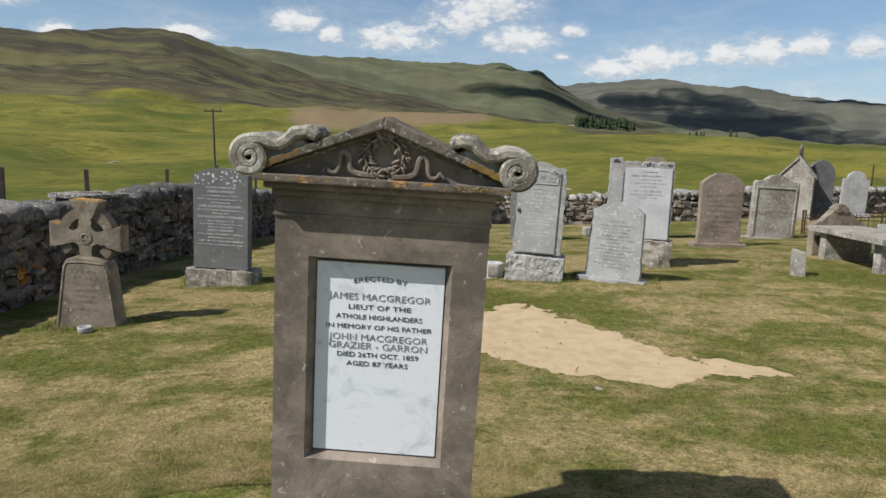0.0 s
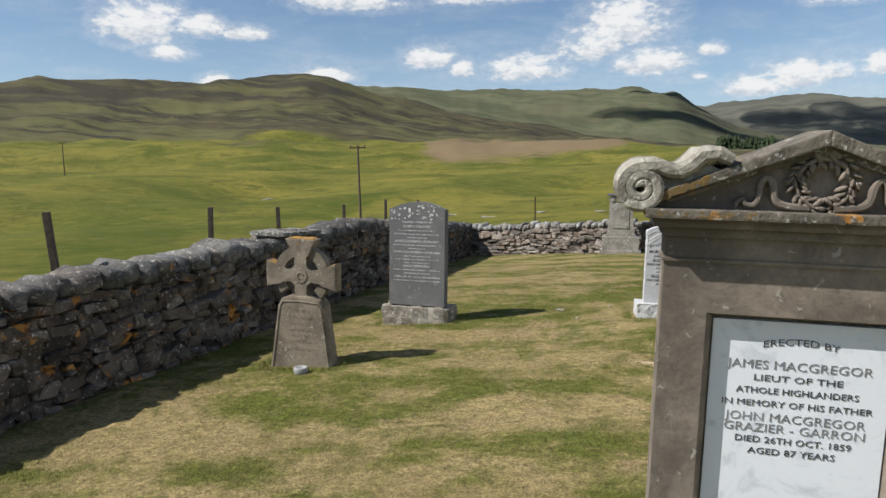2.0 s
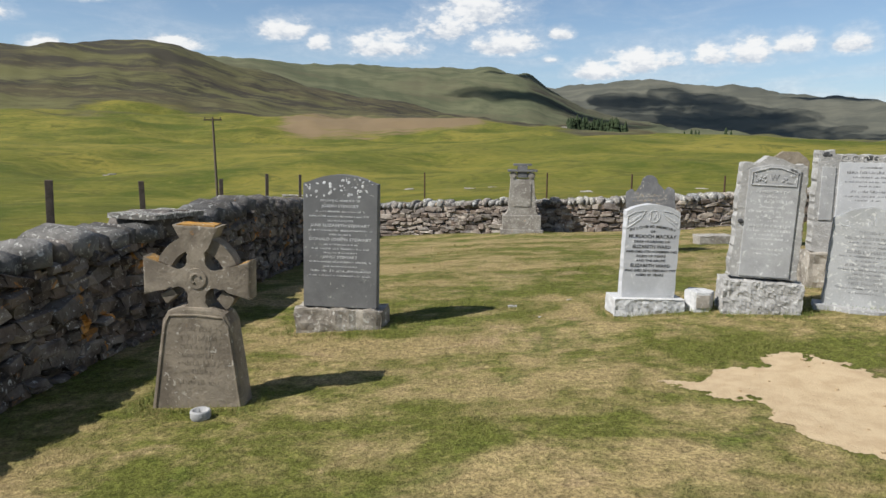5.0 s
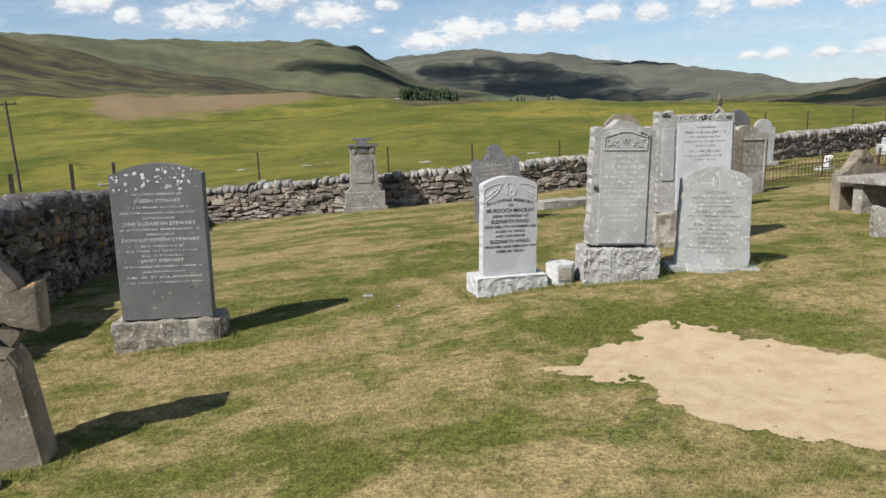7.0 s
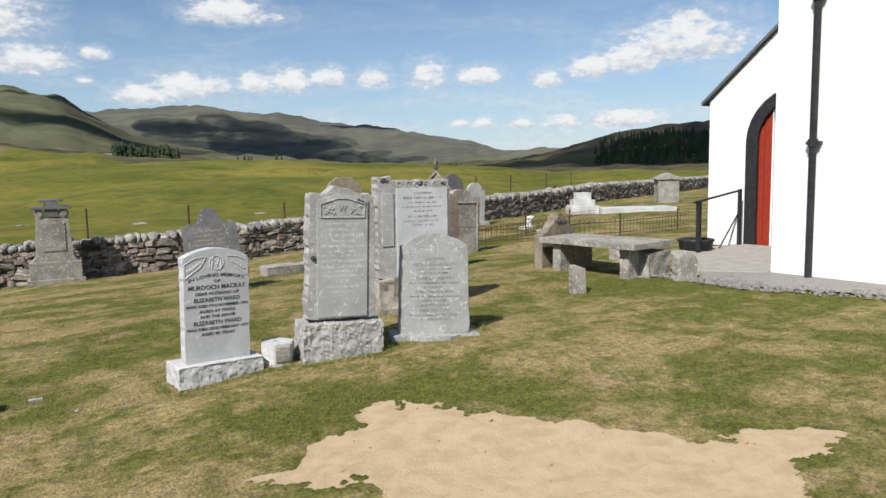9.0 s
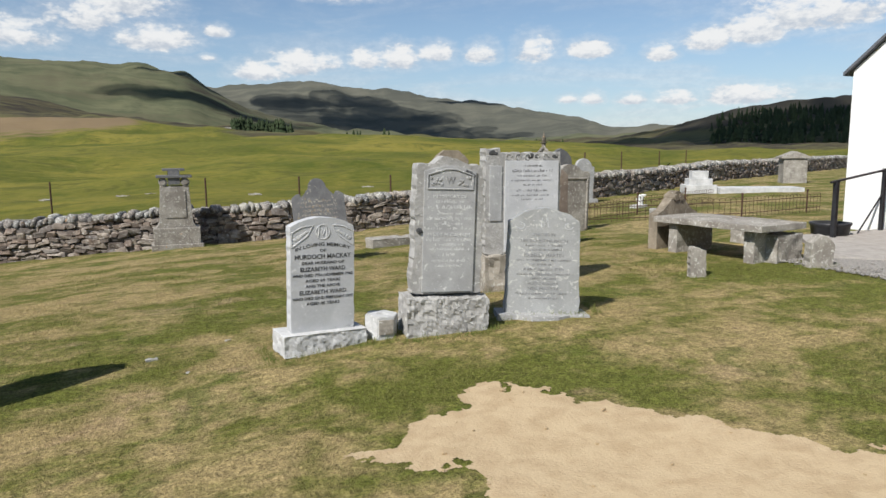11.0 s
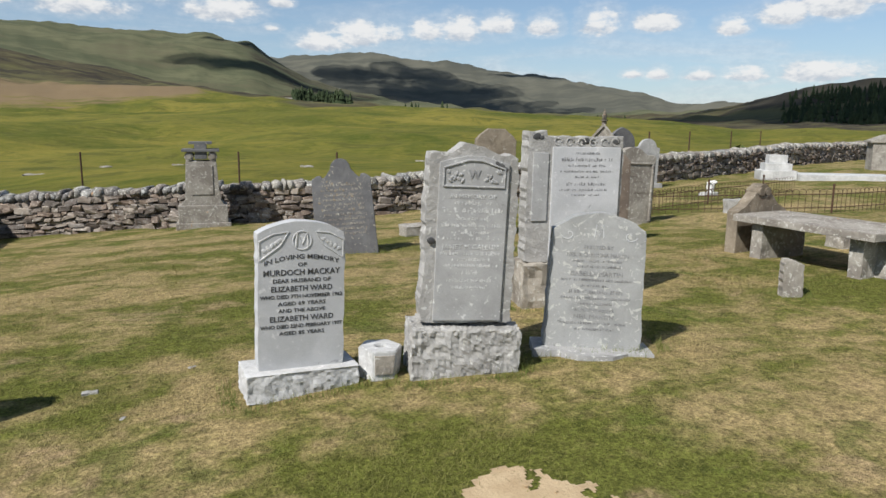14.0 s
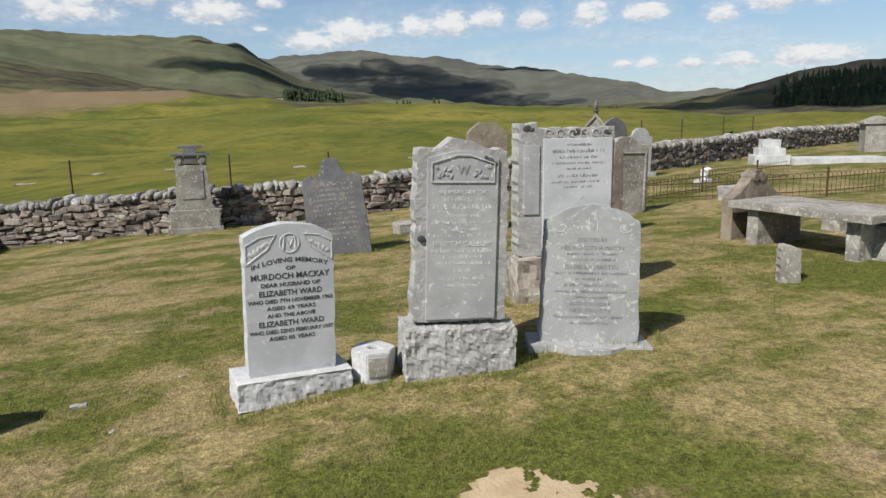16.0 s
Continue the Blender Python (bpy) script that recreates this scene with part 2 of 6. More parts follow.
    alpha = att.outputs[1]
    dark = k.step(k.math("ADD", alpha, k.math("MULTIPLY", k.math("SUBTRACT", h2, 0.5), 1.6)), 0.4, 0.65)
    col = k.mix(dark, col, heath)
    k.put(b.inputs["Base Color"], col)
    near = k.math("ADD", k.math("MULTIPLY", fine, 0.6), k.math("MULTIPLY", k.noise(co, 11.0, 4), 1.0))
    bump(k, b, near, 0.8, 0.04)
    return m


def blade_material():
    m, k, b = material("grass_blades", 0.8, 0.2)
    co = k.add("ShaderNodeNewGeometry").outputs["Position"]
    turf, dry = turf_colour(k, co)
    r = k.add("ShaderNodeNewGeometry").outputs["Random Per Island"]
    col = k.mix(k.math("MULTIPLY", r, 0.36), turf, (0.29, 0.245, 0.09))
    col = k.mix(0.36, col, k.mix(k.math("FRACT", k.math("MULTIPLY", r, 7.3)), (0.25, 0.25, 0.25), (0.78, 0.78, 0.78)), "OVERLAY")
    k.put(b.inputs["Base Color"], col)
    return m


GROUND = ground_material()
BLADES = blade_material()
SAND = plain("sandy_soil", (0.435, 0.335, 0.205), (0.355, 0.262, 0.152), 0.95, scale=7.0, relief=0.014)
# one wall stone, two tones: west's shade and north's sunlight put into the colours
WALLSTONE = stone("dry_wall_stone", (0.165, 0.142, 0.118), (0.058, 0.048, 0.041), (0.46, 0.46, 0.43), 0.40, 0.42, 40, vary=0.5, relief=0.012)
COPESTONE = stone("coping_stone", (0.25, 0.242, 0.222), (0.105, 0.10, 0.092), (0.55, 0.55, 0.51), 0.85, 0.12, 40, vary=0.25, relief=0.012)
DARKCOPE = stone("dark_coping_stone", (0.165, 0.16, 0.15), (0.070, 0.067, 0.062), (0.40, 0.40, 0.37), 0.55, 0.10, 40, vary=0.3, relief=0.012)
LITWALL = stone("sunlit_wall_stone", (0.285, 0.250, 0.212), (0.130, 0.108, 0.092), (0.50, 0.49, 0.45), 0.5, 0.05, 40, vary=0.4, relief=0.012)
WALLCORE = stone("wall_core", (0.16, 0.14, 0.12), (0.07, 0.06, 0.05), (0.3, 0.28, 0.25), 0.2, 0.0, 30, relief=0.02)
BROWNSTONE = stone("brown_sandstone", (0.268, 0.224, 0.178), (0.125, 0.105, 0.084), (0.42, 0.39, 0.33), 0.22, 0.0, 70, relief=0.003)
MOSSYSTONE = stone("mossy_sandstone", (0.185, 0.160, 0.125), (0.066, 0.058, 0.046), (0.46, 0.45, 0.40), 0.45, 0.36, 60, relief=0.006, size=1.8)
SCROLLSTONE = stone("pale_lichened_sandstone", (0.37, 0.345, 0.285), (0.125, 0.11, 0.088), (0.52, 0.50, 0.42), 0.55, 0.22, 60, relief=0.006, size=1.6)
CROSSSTONE = stone("lichened_sandstone", (0.25, 0.212, 0.158), (0.135, 0.112, 0.084), (0.40, 0.37, 0.31), 0.35, 0.14, 60, relief=0.006)
GRANITE = stone("pale_granite", (0.35, 0.35, 0.34), (0.27, 0.27, 0.262), (0.62, 0.62, 0.59), 0.4, 0.0, 220, relief=0.0015)
GRANITE_ROUGH = stone("rock_faced_granite", (0.36, 0.352, 0.33), (0.25, 0.243, 0.225), (0.52, 0.515, 0.48), 0.5, 0.0, 70, relief=0.009)
GRANITE_WHITE = stone("white_granite", (0.54, 0.54, 0.525), (0.38, 0.38, 0.37), (0.70, 0.70, 0.68), 0.4, 0.0, 60, relief=0.006)
SLATEGREY = stone("dark_grey_granite", (0.15, 0.15, 0.145), (0.115, 0.115, 0.112), (0.42, 0.42, 0.36), 0.15, 0.0, 160, relief=0.001)
DARKSLATE = stone("dark_slate", (0.145, 0.145, 0.145), (0.10, 0.10, 0.103), (0.44, 0.41, 0.32), 0.3, 0.0, 80, relief=0.003)
PLINTHSTONE = stone("rough_brown_plinth", (0.34, 0.31, 0.26), (0.15, 0.13, 0.105), (0.54, 0.53, 0.48), 0.6, 0.0, 45, relief=0.010)
REDSTONE = stone("red_brown_sandstone", (0.255, 0.205, 0.16), (0.165, 0.13, 0.105), (0.46, 0.43, 0.37), 0.4, 0.1, 60, relief=0.004)
GREYSAND = stone("grey_sandstone", (0.31, 0.29, 0.25), (0.19, 0.17, 0.145), (0.52, 0.51, 0.46), 0.6, 0.06, 60, relief=0.004)
MARBLE, _k, _b = material("white_marble", 0.35, 0.4)
_co = _k.add("ShaderNodeNewGeometry").outputs["Position"]
_v = _k.step(_k.noise(_co, 5.0, 8, 0.7, 1.8), 0.50, 0.70)
_k.put(_b.inputs["Base Color"], _k.mix(_k.math("MULTIPLY", _v, 0.7), (0.77, 0.80, 0.835), (0.48, 0.52, 0.56)))
ORANGE = stone("orange_lichen", (0.40, 0.20, 0.035), (0.24, 0.15, 0.06), (0.40, 0.36, 0.26), 0.4, 0.0, 90, relief=0.004)
LEAD = plain("black_lead_letters", (0.045, 0.045, 0.045), (0.09, 0.09, 0.088), 0.6)
WORNLETTER = plain("faded_grey_letters", (0.165, 0.165, 0.163), (0.27, 0.27, 0.265), 0.85)
LEADPALE = plain("worn_grey_letters", (0.15, 0.15, 0.148), (0.27, 0.27, 0.265), 0.8)
PALELETTER = plain("white_painted_letters", (0.60, 0.60, 0.58), (0.36, 0.36, 0.35), 0.8)
WHITEWASH = plain("white_harling", (0.83, 0.83, 0.81), (0.78, 0.78, 0.75), 0.9, scale=30.0, relief=0.012)
BLACKPAINT = plain("black_paint", (0.018, 0.018, 0.02), (0.035, 0.035, 0.037), 0.45)
REDPAINT = plain("red_door_paint", (0.30, 0.034, 0.016), (0.24, 0.028, 0.015), 0.5)
WHITEPAINT = plain("white_paint", (0.8, 0.8, 0.78), (0.72, 0.72, 0.7), 0.5)
SLATEROOF = plain("roof_slate", (0.13, 0.135, 0.15), (0.085, 0.09, 0.10), 0.7)
CONCRETE = plain("concrete", (0.36, 0.335, 0.30), (0.28, 0.26, 0.235), 0.9, scale=8.0, relief=0.004)
GRAVEL = plain("gravel_strip", (0.34, 0.32, 0.29), (0.16, 0.15, 0.135), 0.95, scale=55.0, relief=0.02)
RUST = plain("rusty_iron", (0.10, 0.055, 0.035), (0.05, 0.032, 0.024), 0.85, metal=0.2, scale=30)
TIMBER = plain("weathered_timber", (0.13, 0.10, 0.075), (0.08, 0.062, 0.048), 0.9, scale=20)
FOLIAGE = plain("conifer_foliage", (0.022, 0.036, 0.014), (0.035, 0.05, 0.02), 0.95, scale=0.4)
SHRUB = plain("shrub_foliage", (0.06, 0.085, 0.02), (0.09, 0.115, 0.03), 0.9, scale=3.0)
# for the unseen clouds added to shade the hills; lets some sun through
SHADECLOUD, _k, _b = material("cloud", 1.0, 0.0)
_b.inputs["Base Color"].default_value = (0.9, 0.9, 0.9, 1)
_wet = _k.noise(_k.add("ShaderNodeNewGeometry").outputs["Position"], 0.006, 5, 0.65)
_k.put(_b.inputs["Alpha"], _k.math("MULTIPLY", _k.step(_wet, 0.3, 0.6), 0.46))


# ---- building helpers ----
def part(name, bm, mat, parent=None, label="", smooth=False):
    me = bpy.data.meshes.new(name)
    bmesh.ops.recalc_face_normals(bm, faces=bm.faces)
    bm.to_mesh(me)
    bm.free()
    if smooth:
        me.polygons.foreach_set("use_smooth", [True] * len(me.polygons))
    me.materials.append(mat)
    ob = new(name, me)
    ob.parent = parent
    if label:
        ob["label"] = label
    return ob


def thing(name, m, label, category, group="", kind=""):
    e = new(name)
    e.empty_display_size = 0.1
    e.matrix_basis = m
    return tagged(e, label, category, group, kind)


def block(bm, size, at, bevel=0.0, m=None):
    """A box of that size whose base centre is at `at`."""
    r = bmesh.ops.create_cube(bm, size=1.0)
    vs = r["verts"]
    for v in vs:
        v.co = Vector((v.co.x * size[0] + at[0], v.co.y * size[1] + at[1], (v.co.z + 0.5) * size[2] + at[2]))
    if bevel > 0:
        es = list({e for v in vs for e in v.link_edges})
        r = bmesh.ops.bevel(bm, geom=es, offset=bevel, segments=2, profile=0.7, affect="EDGES")
        vs = list({v for f in r["faces"] for v in f.verts} | {v for v in vs if v.is_valid})
    if m is not None:
        bmesh.ops.transform(bm, matrix=m, verts=vs)
    return vs


def slab(bm, outline, y0, y1, bevel=0.0):
    """A plate whose outline lies in x and z, from y0 (front) to y1 (back)."""
    a = [bm.verts.new((x, y0, z)) for x, z in outline]
    b = [bm.verts.new((x, y1, z)) for x, z in outline]
    front = bm.faces.new(a)
    back = bm.faces.new(list(reversed(b)))
    n = len(a)
    for i in range(n):
        bm.faces.new((a[i], b[i], b[(i + 1) % n], a[(i + 1) % n]))
    if bevel > 0:
        es = list(front.edges) + list(back.edges)
        bmesh.ops.bevel(bm, geom=es, offset=bevel, segments=2, profile=0.6, affect="EDGES")
    return a + b


def rough_block(size, at, seed, amount=0.012, cut=15, bevel=0.02, freq=12.0, keep_top=False):
    """A rock-faced block: a bevelled box cut into even squares and pushed in and out by noise."""
    bm = bmesh.new()
    block(bm, size, at, bevel)
    cell = max(size) / (cut + 1) * 0.8
    for axis in range(3):
        low = at[axis] - (size[axis] / 2 if axis < 2 else 0)
        n = max(1, int(size[axis] / cell))
        way = Vector((axis == 0, axis == 1, axis == 2))
        for i in range(1, n):
            co = Vector(at)
            co[axis] = low + size[axis] * i / n
            bmesh.ops.bisect_plane(bm, geom=list(bm.verts) + list(bm.edges) + list(bm.faces), dist=0.0002, plane_co=co, plane_no=way)
    off = Vector((seed * 3.1, seed * 1.7, seed * 0.9))
    bm.normal_update()
    for v in bm.verts:
        if keep_top and v.co.z > at[2] + size[2] - 0.004:
            continue
        q = v.co * freq + off
        lump = noise.noise(q * 0.6) * 0.9 + noise.noise(q * 1.4) * 0.7 + noise.noise(q * 3.1) * 0.45
        v.co += v.normal * (lump - 0.5) * amount * 1.3 + noise.noise_vector(q * 2.2) * amount * 0.35
    return bm


def tube(bm, p, q, r, seg=8, r2=None):
    p, q = Vector(p), Vector(q)
    d = q - p
    res = bmesh.ops.create_cone(bm, cap_ends=True, segments=seg, radius1=r, radius2=r if r2 is None else r2, depth=d.length)
    bmesh.ops.transform(bm, matrix=Matrix.Translation((p + q) / 2) @ d.to_track_quat("Z", "Y").to_matrix().to_4x4(), verts=res["verts"])
    return res["verts"]


def arc(cx, cz, r, a0, a1, n, rz=None):
    return [(cx + r * math.cos(radians(a0 + (a1 - a0) * i / n)), cz + (rz or r) * math.sin(radians(a0 + (a1 - a0) * i / n))) for i in range(n + 1)]


def writing(parent, text, x, y, z, size, mat, width=None, tilt=0.0, depth=0.0015, curve=0.0, bold=0.0):
    """A cut or leaded line of letters on a face that looks towards -y; width squeezes the line to that width."""
    cu = bpy.data.curves.new("inscription", "FONT")
    cu.body, cu.size, cu.align_x, cu.extrude, cu.resolution_u = text, size, "CENTER", depth, 2
    cu.offset = size * bold
    tmp = new("letters", cu)
    bpy.context.view_layer.update()
    me = bpy.data.meshes.new_from_object(tmp.evaluated_get(bpy.context.evaluated_depsgraph_get()))
    bpy.data.objects.remove(tmp)
    bpy.data.curves.remove(cu)
    n = len(me.vertices)
    co = np.empty(n * 3)
    me.vertices.foreach_get("co", co)
    co = co.reshape(-1, 3)
    span = co[:, 0].max() - co[:, 0].min()
    if width:
        co[:, 0] *= width / span
        span = width
    out = np.empty_like(co)
    out[:, 0] = co[:, 0]
    out[:, 1] = -co[:, 2]
    out[:, 2] = co[:, 1] - curve * (2 * co[:, 0] / span) ** 2
    me.vertices.foreach_set("co", out.ravel())
    me.update()
    me.name = "inscription"
    me.materials.append(mat)
    ob = new("inscription", me)
    ob.parent = parent
    ob.matrix_basis = pose(x, y, z, 0, tilt, 0)
    return tagged(ob, kind="stuff")


def worn_line(parent, rng, x, y, z, size, width, mat):
    """A line of writing too worn to read: short bars, letter by letter."""
    bm = bmesh.new()
    at = -width / 2
    while at < width / 2:
        w = size * rng.uniform(0.35, 0.7)
        if rng.random() > 0.16:
            for i in range(2):
                if rng.random() < 0.75:
                    block(bm, (w * rng.uniform(0.25, 0.5), 0.003, size * rng.uniform(0.5, 1.0)), (at + w * (0.2 + 0.45 * i), 0, rng.uniform(0, 0.1) * size))
            if rng.random() < 0.7:
                block(bm, (w * 0.8, 0.003, size * 0.2), (at + w * 0.45, 0, size * rng.choice((0.0, 0.4, 0.8))))
        at += w * 1.15
    ob = part("inscription", bm, mat, parent)
    ob.location = (x, y, z)
    return tagged(ob, kind="stuff")


# ---- ground: one sheet from the turf underfoot to the hills ----
EYE_AT = Vector((-1.0, 3.0, 1.4))


def smooth(t):
    t = np.clip(t, 0, 1)
    return t * t * (3 - 2 * t)


def yard(x, y):
    """Height of the graveyard turf."""
    x, y = np.asarray(x, float), np.asarray(y, float)
    z = -0.11 + 0.06 * np.minimum(x, 0) + 0.02 * np.clip(x, 0, 8)
    fall = 0.035 + 0.028 * np.clip(1 - (x - 3) / 6, 0, 1)
    z = z - fall * np.maximum(0, y - 10.4) * np.clip(1.5 - x / 14, 0, 1)
    z = z + 0.055 * np.exp(-((x - 1.5) / 1.5) ** 2 - ((y - 7.9) / 1.2) ** 2)      # the row of stones stands on a swell
    z = z + 0.012 * np.sin(1.9 * x + 0.6 * y) * np.sin(1.3 * y - 0.7 * x) + 0.008 * np.sin(4.1 * x + 2) * np.sin(3.7 * y)
    return z


def ground_z(x, y):
    return float(yard(x, y))


# the wall's inner foot, from behind the camera round to the church
WALL_LEFT = ((-6.2, -3.0), (-5.62, 1.0), (-5.08, 4.8), (-4.72, 7.2), (-4.3, 10.6), (-4.22, 14.5), (-4.22, 20.7))
WALL_FAR = ((-4.22, 20.7), (-1.6, 19.75), (1.2, 18.75), (3.9, 18.65), (7.5, 19.0), (11.2, 19.9), (15.2, 21.2), (23.5, 24.2), (36.0, 29.0), (60.0, 38.0))


def inside(x, y):
    """1 within the walls, 0 well outside them, with a soft edge at the wall."""
    lx = np.interp(y, [p[1] for p in WALL_LEFT], [p[0] for p in WALL_LEFT])
    fy = np.interp(x, [p[0] for p in WALL_FAR], [p[1] for p in WALL_FAR])
    return smooth((x - lx + 0.55) / 0.4) * smooth((fy - y + 0.55) / 0.4)


def profile(az, table):
    return np.interp(az, [p[0] for p in table], [p[1] for p in table])


CREST = ((-180, 0), (-45, 0.3), (-32, 0.5), (-17, 0.4), (-8, 0.55), (0, 0.9), (5, 1.1), (14, 1.4), (22, 1.5), (32, 0.95), (36, 0.66), (43, -0.1), (50, 0.0), (57, -0.25), (180, 0))
FOOT = ((-180, 1), (-45, 2.5), (-32, 2.7), (-17, 2.5), (-10, 2.5), (0, 2.4), (6, 1.9), (12, 1.2), (30, 0.2), (60, 0.2), (180, 1))
CRAG = ((-180, 3), (-60, 5.8), (-43, 6.5), (-41, 7.0), (-36, 6.75), (-30, 6.75), (-25, 7.2), (-22.2, 7.6), (-20.8, 7.5), (-18.5, 6.85), (-16, 6.1),
        (-12, 5.2), (-6, 4.0), (0, 3.0), (5, 2.4), (10, 1.8), (17, 1.0), (30, 0.5), (40.5, 0.6), (43, 1.2), (46, 2.0), (49, 2.65), (53.5, 3.25), (60, 3.4), (90, 3), (180, 3))
LONG = ((-180, 3), (-45, 6.3), (-36, 6.75), (-28, 6.6), (-20, 6.4), (-17, 6.75), (-9, 6.6), (2.2, 6.65), (5, 6.3), (7, 5.8), (8.7, 4.75), (11.5, 3.3), (17.5, 1.8), (25, 1.0), (60, 0.8), (180, 3))
FAR = ((-180, 3), (-20, 4), (5, 4.6), (9, 4.9), (11.7, 5.3), (16.1, 5.45), (18, 5.35), (21.7, 4.9), (26.9, 4.25), (31.4, 3.65), (37.4, 2.7), (40.2, 1.75), (45, 1.72), (50, 1.6), (180, 3))


def fractal(a, b, seed, octaves=5):
    """Cheap value noise on arrays."""
    rng = np.random.default_rng(seed)
    tot, amp = 0.0, 1.0
    table = rng.uniform(-1, 1, (64, 64))
    for o in range(octaves):
        i, j = np.floor(a).astype(int), np.floor(b).astype(int)
        u, v = smooth(a - i), smooth(b - j)
        g = lambda p, q: table[p % 64, q % 64]
        tot = tot + amp * ((g(i, j) * (1 - u) + g(i + 1, j) * u) * (1 - v) + (g(i, j + 1) * (1 - u) + g(i + 1, j + 1) * u) * v)
        a, b, amp = a * 2.03 + 7.1, b * 2.03 + 3.7, amp * 0.5
    return tot


def build_ground():
    azs = np.concatenate([np.arange(-180, -60, 4.0), np.arange(-60, 80, 0.3), np.arange(80, 180, 4.0)])
    rs = np.concatenate([[0.3], np.geomspace(0.6, 4700, 230)])
    A, R = np.meshgrid(azs, rs)
    X, Y = EYE_AT.x + R * np.sin(np.radians(A)), EYE_AT.y + R * np.cos(np.radians(A))
    tan = lambda table: np.tan(np.radians(profile(A, table)))
    e = EYE_AT.z
    low = np.interp(A, [-60, -18, -6, 6, 20, 45, 60], [-3.2, -3.6, -2.8, -2.2, -2.0, -1.0, -0.6])
    keys = [(18.0, low * 0.6), (34.0, low * 0.8), (80.0, low), (230.0, e + 230 * tan(CREST)), (330.0, np.minimum(e + 330 * tan(CREST) - 4, e + 330 * tan(FOOT))),
            (650.0, e + 650 * tan(FOOT)), (1250.0, e + 1250 * tan(CRAG)), (1650.0, e + 1650 * tan(CRAG) - 45), (2350.0, e + 2350 * tan(LONG)),
            (2900.0, e + 2900 * tan(LONG) - 90), (4100.0, e + 4100 * tan(FAR)), (4700.0, e + 4700 * tan(FAR) - 120)]
    Z = np.where(R <= keys[0][0], keys[0][1], 0.0)
    for (r0, z0), (r1, z1) in zip(keys, keys[1:]):
        t = (R - r0) / (r1 - r0)
        mixed = z0 + (z1 - z0) * (0.5 * np.clip(t, 0, 1) + 0.5 * smooth(t))
        Z = np.where((R > r0) & (R <= r1), mixed, Z)
    rough = fractal(X / 260.0, Y / 260.0, 3)
    Z = Z + rough * np.interp(R, [40, 300, 1000, 2350, 4100], [0.0, 1.5, 9, 10, 12]) * np.clip(np.abs(R - 1250) / 400 + 0.45, 0, 1)
    Z = Z + fractal(X / 30.0, Y / 30.0, 5, 4) * np.interp(R, [22, 60, 130, 220, 330], [0.1, 0.8, 1.3, 0.9, 2.0])
    Z = Z + fractal(X / 75.0, Y / 75.0, 14, 4) * np.interp(R, [450, 700, 1250, 2350, 4100], [0.0, 3.5, 4.5, 6, 8])
    ins = inside(X, Y)
    Z = yard(X, Y) * ins + Z * (1 - ins)
    nr, na = A.shape
    verts = np.stack([X, Y, Z], -1).reshape(-1, 3)
    idx = np.arange(nr * na).reshape(nr, na)
    nxt = np.roll(idx, -1, axis=1)
    quads = np.stack([idx[:-1], nxt[:-1], nxt[1:], idx[1:]], -1).reshape(-1, 4)[:, ::-1]
    me = bpy.data.meshes.new("ground")
    me.from_pydata(verts.tolist(), [], quads.tolist() + [tuple(idx[0].tolist())])
    # land cover: pasture, moor, bare strip; dark tones (crag heather, ridge end, right hill)
    foot = np.interp(A, [-60, -17, -9, 6, 12, 60], [640, 640, 520, 560, 420, 420])
    field = 1 - ins
    moor = smooth((R - foot - 40 + 110 * fractal(X / 90, Y / 90, 8, 4)) / 330 + 0.5)
    bare = np.exp(-((R - (545 + 4.0 * (A + 3))) / 120.0) ** 2) * smooth((A + 16) / 6) * smooth((6 - A) / 5)
    bare = bare * 0.95 + 0.35 * smooth((R - 560) / 40) * smooth((640 - R) / 40) * smooth((A + 40) / 5) * smooth((-19 - A) / 4)
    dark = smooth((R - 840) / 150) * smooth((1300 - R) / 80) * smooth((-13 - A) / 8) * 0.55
    # darker tone at the right end of the long ridge
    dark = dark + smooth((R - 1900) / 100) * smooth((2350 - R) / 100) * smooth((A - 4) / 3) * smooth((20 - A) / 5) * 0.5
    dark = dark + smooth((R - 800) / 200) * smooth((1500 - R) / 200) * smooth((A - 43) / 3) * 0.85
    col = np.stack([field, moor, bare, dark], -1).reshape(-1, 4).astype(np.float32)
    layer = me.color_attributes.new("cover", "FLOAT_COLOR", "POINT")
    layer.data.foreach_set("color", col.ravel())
    me.polygons.foreach_set("use_smooth", [True] * len(me.polygons))
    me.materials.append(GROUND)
    ob = new("ground", me)
    bpy.context.view_layer.update()
    return tagged(ob, "mown dry turf running out into green pasture and brown moorland hills", "ground", kind="structure")


GROUND_OB = build_ground()


# ---- dry stone walls ----
def stone_mesh(seed):
    rng = random.Random(seed)
    bm = bmesh.new()
    vs = block(bm, (1, 1, 1), (0, 0, -0.5))
    bmesh.ops.bevel(bm, geom=list(bm.edges), offset=0.13 if seed < 40 else 0.2, segments=1, affect="EDGES")
    squash = Vector((rng.uniform(-0.22, 0.22), 0, rng.uniform(-0.25, 0.25)))
    for v in bm.verts:
        v.co.x += squash.x * v.co.z
        v.co.z += squash.z * v.co.x
        v.co += Vector((rng.uniform(-1, 1), rng.uniform(-1, 1), rng.uniform(-1, 1))) * 0.10
    bmesh.ops.recalc_face_normals(bm, faces=bm.faces)
    me = bpy.data.meshes.new("stone")
    bm.to_mesh(me)
    bm.free()
    me.polygons.foreach_set("use_smooth", [seed >= 40] * len(me.polygons))
    return me


STONES = [stone_mesh(i) for i in range(14)]
COPES = [stone_mesh(40 + i) for i in range(8)]
for me_ in STONES:
    me_.materials.append(WALLSTONE)
for me_ in COPES:
    me_.materials.append(COPESTONE)


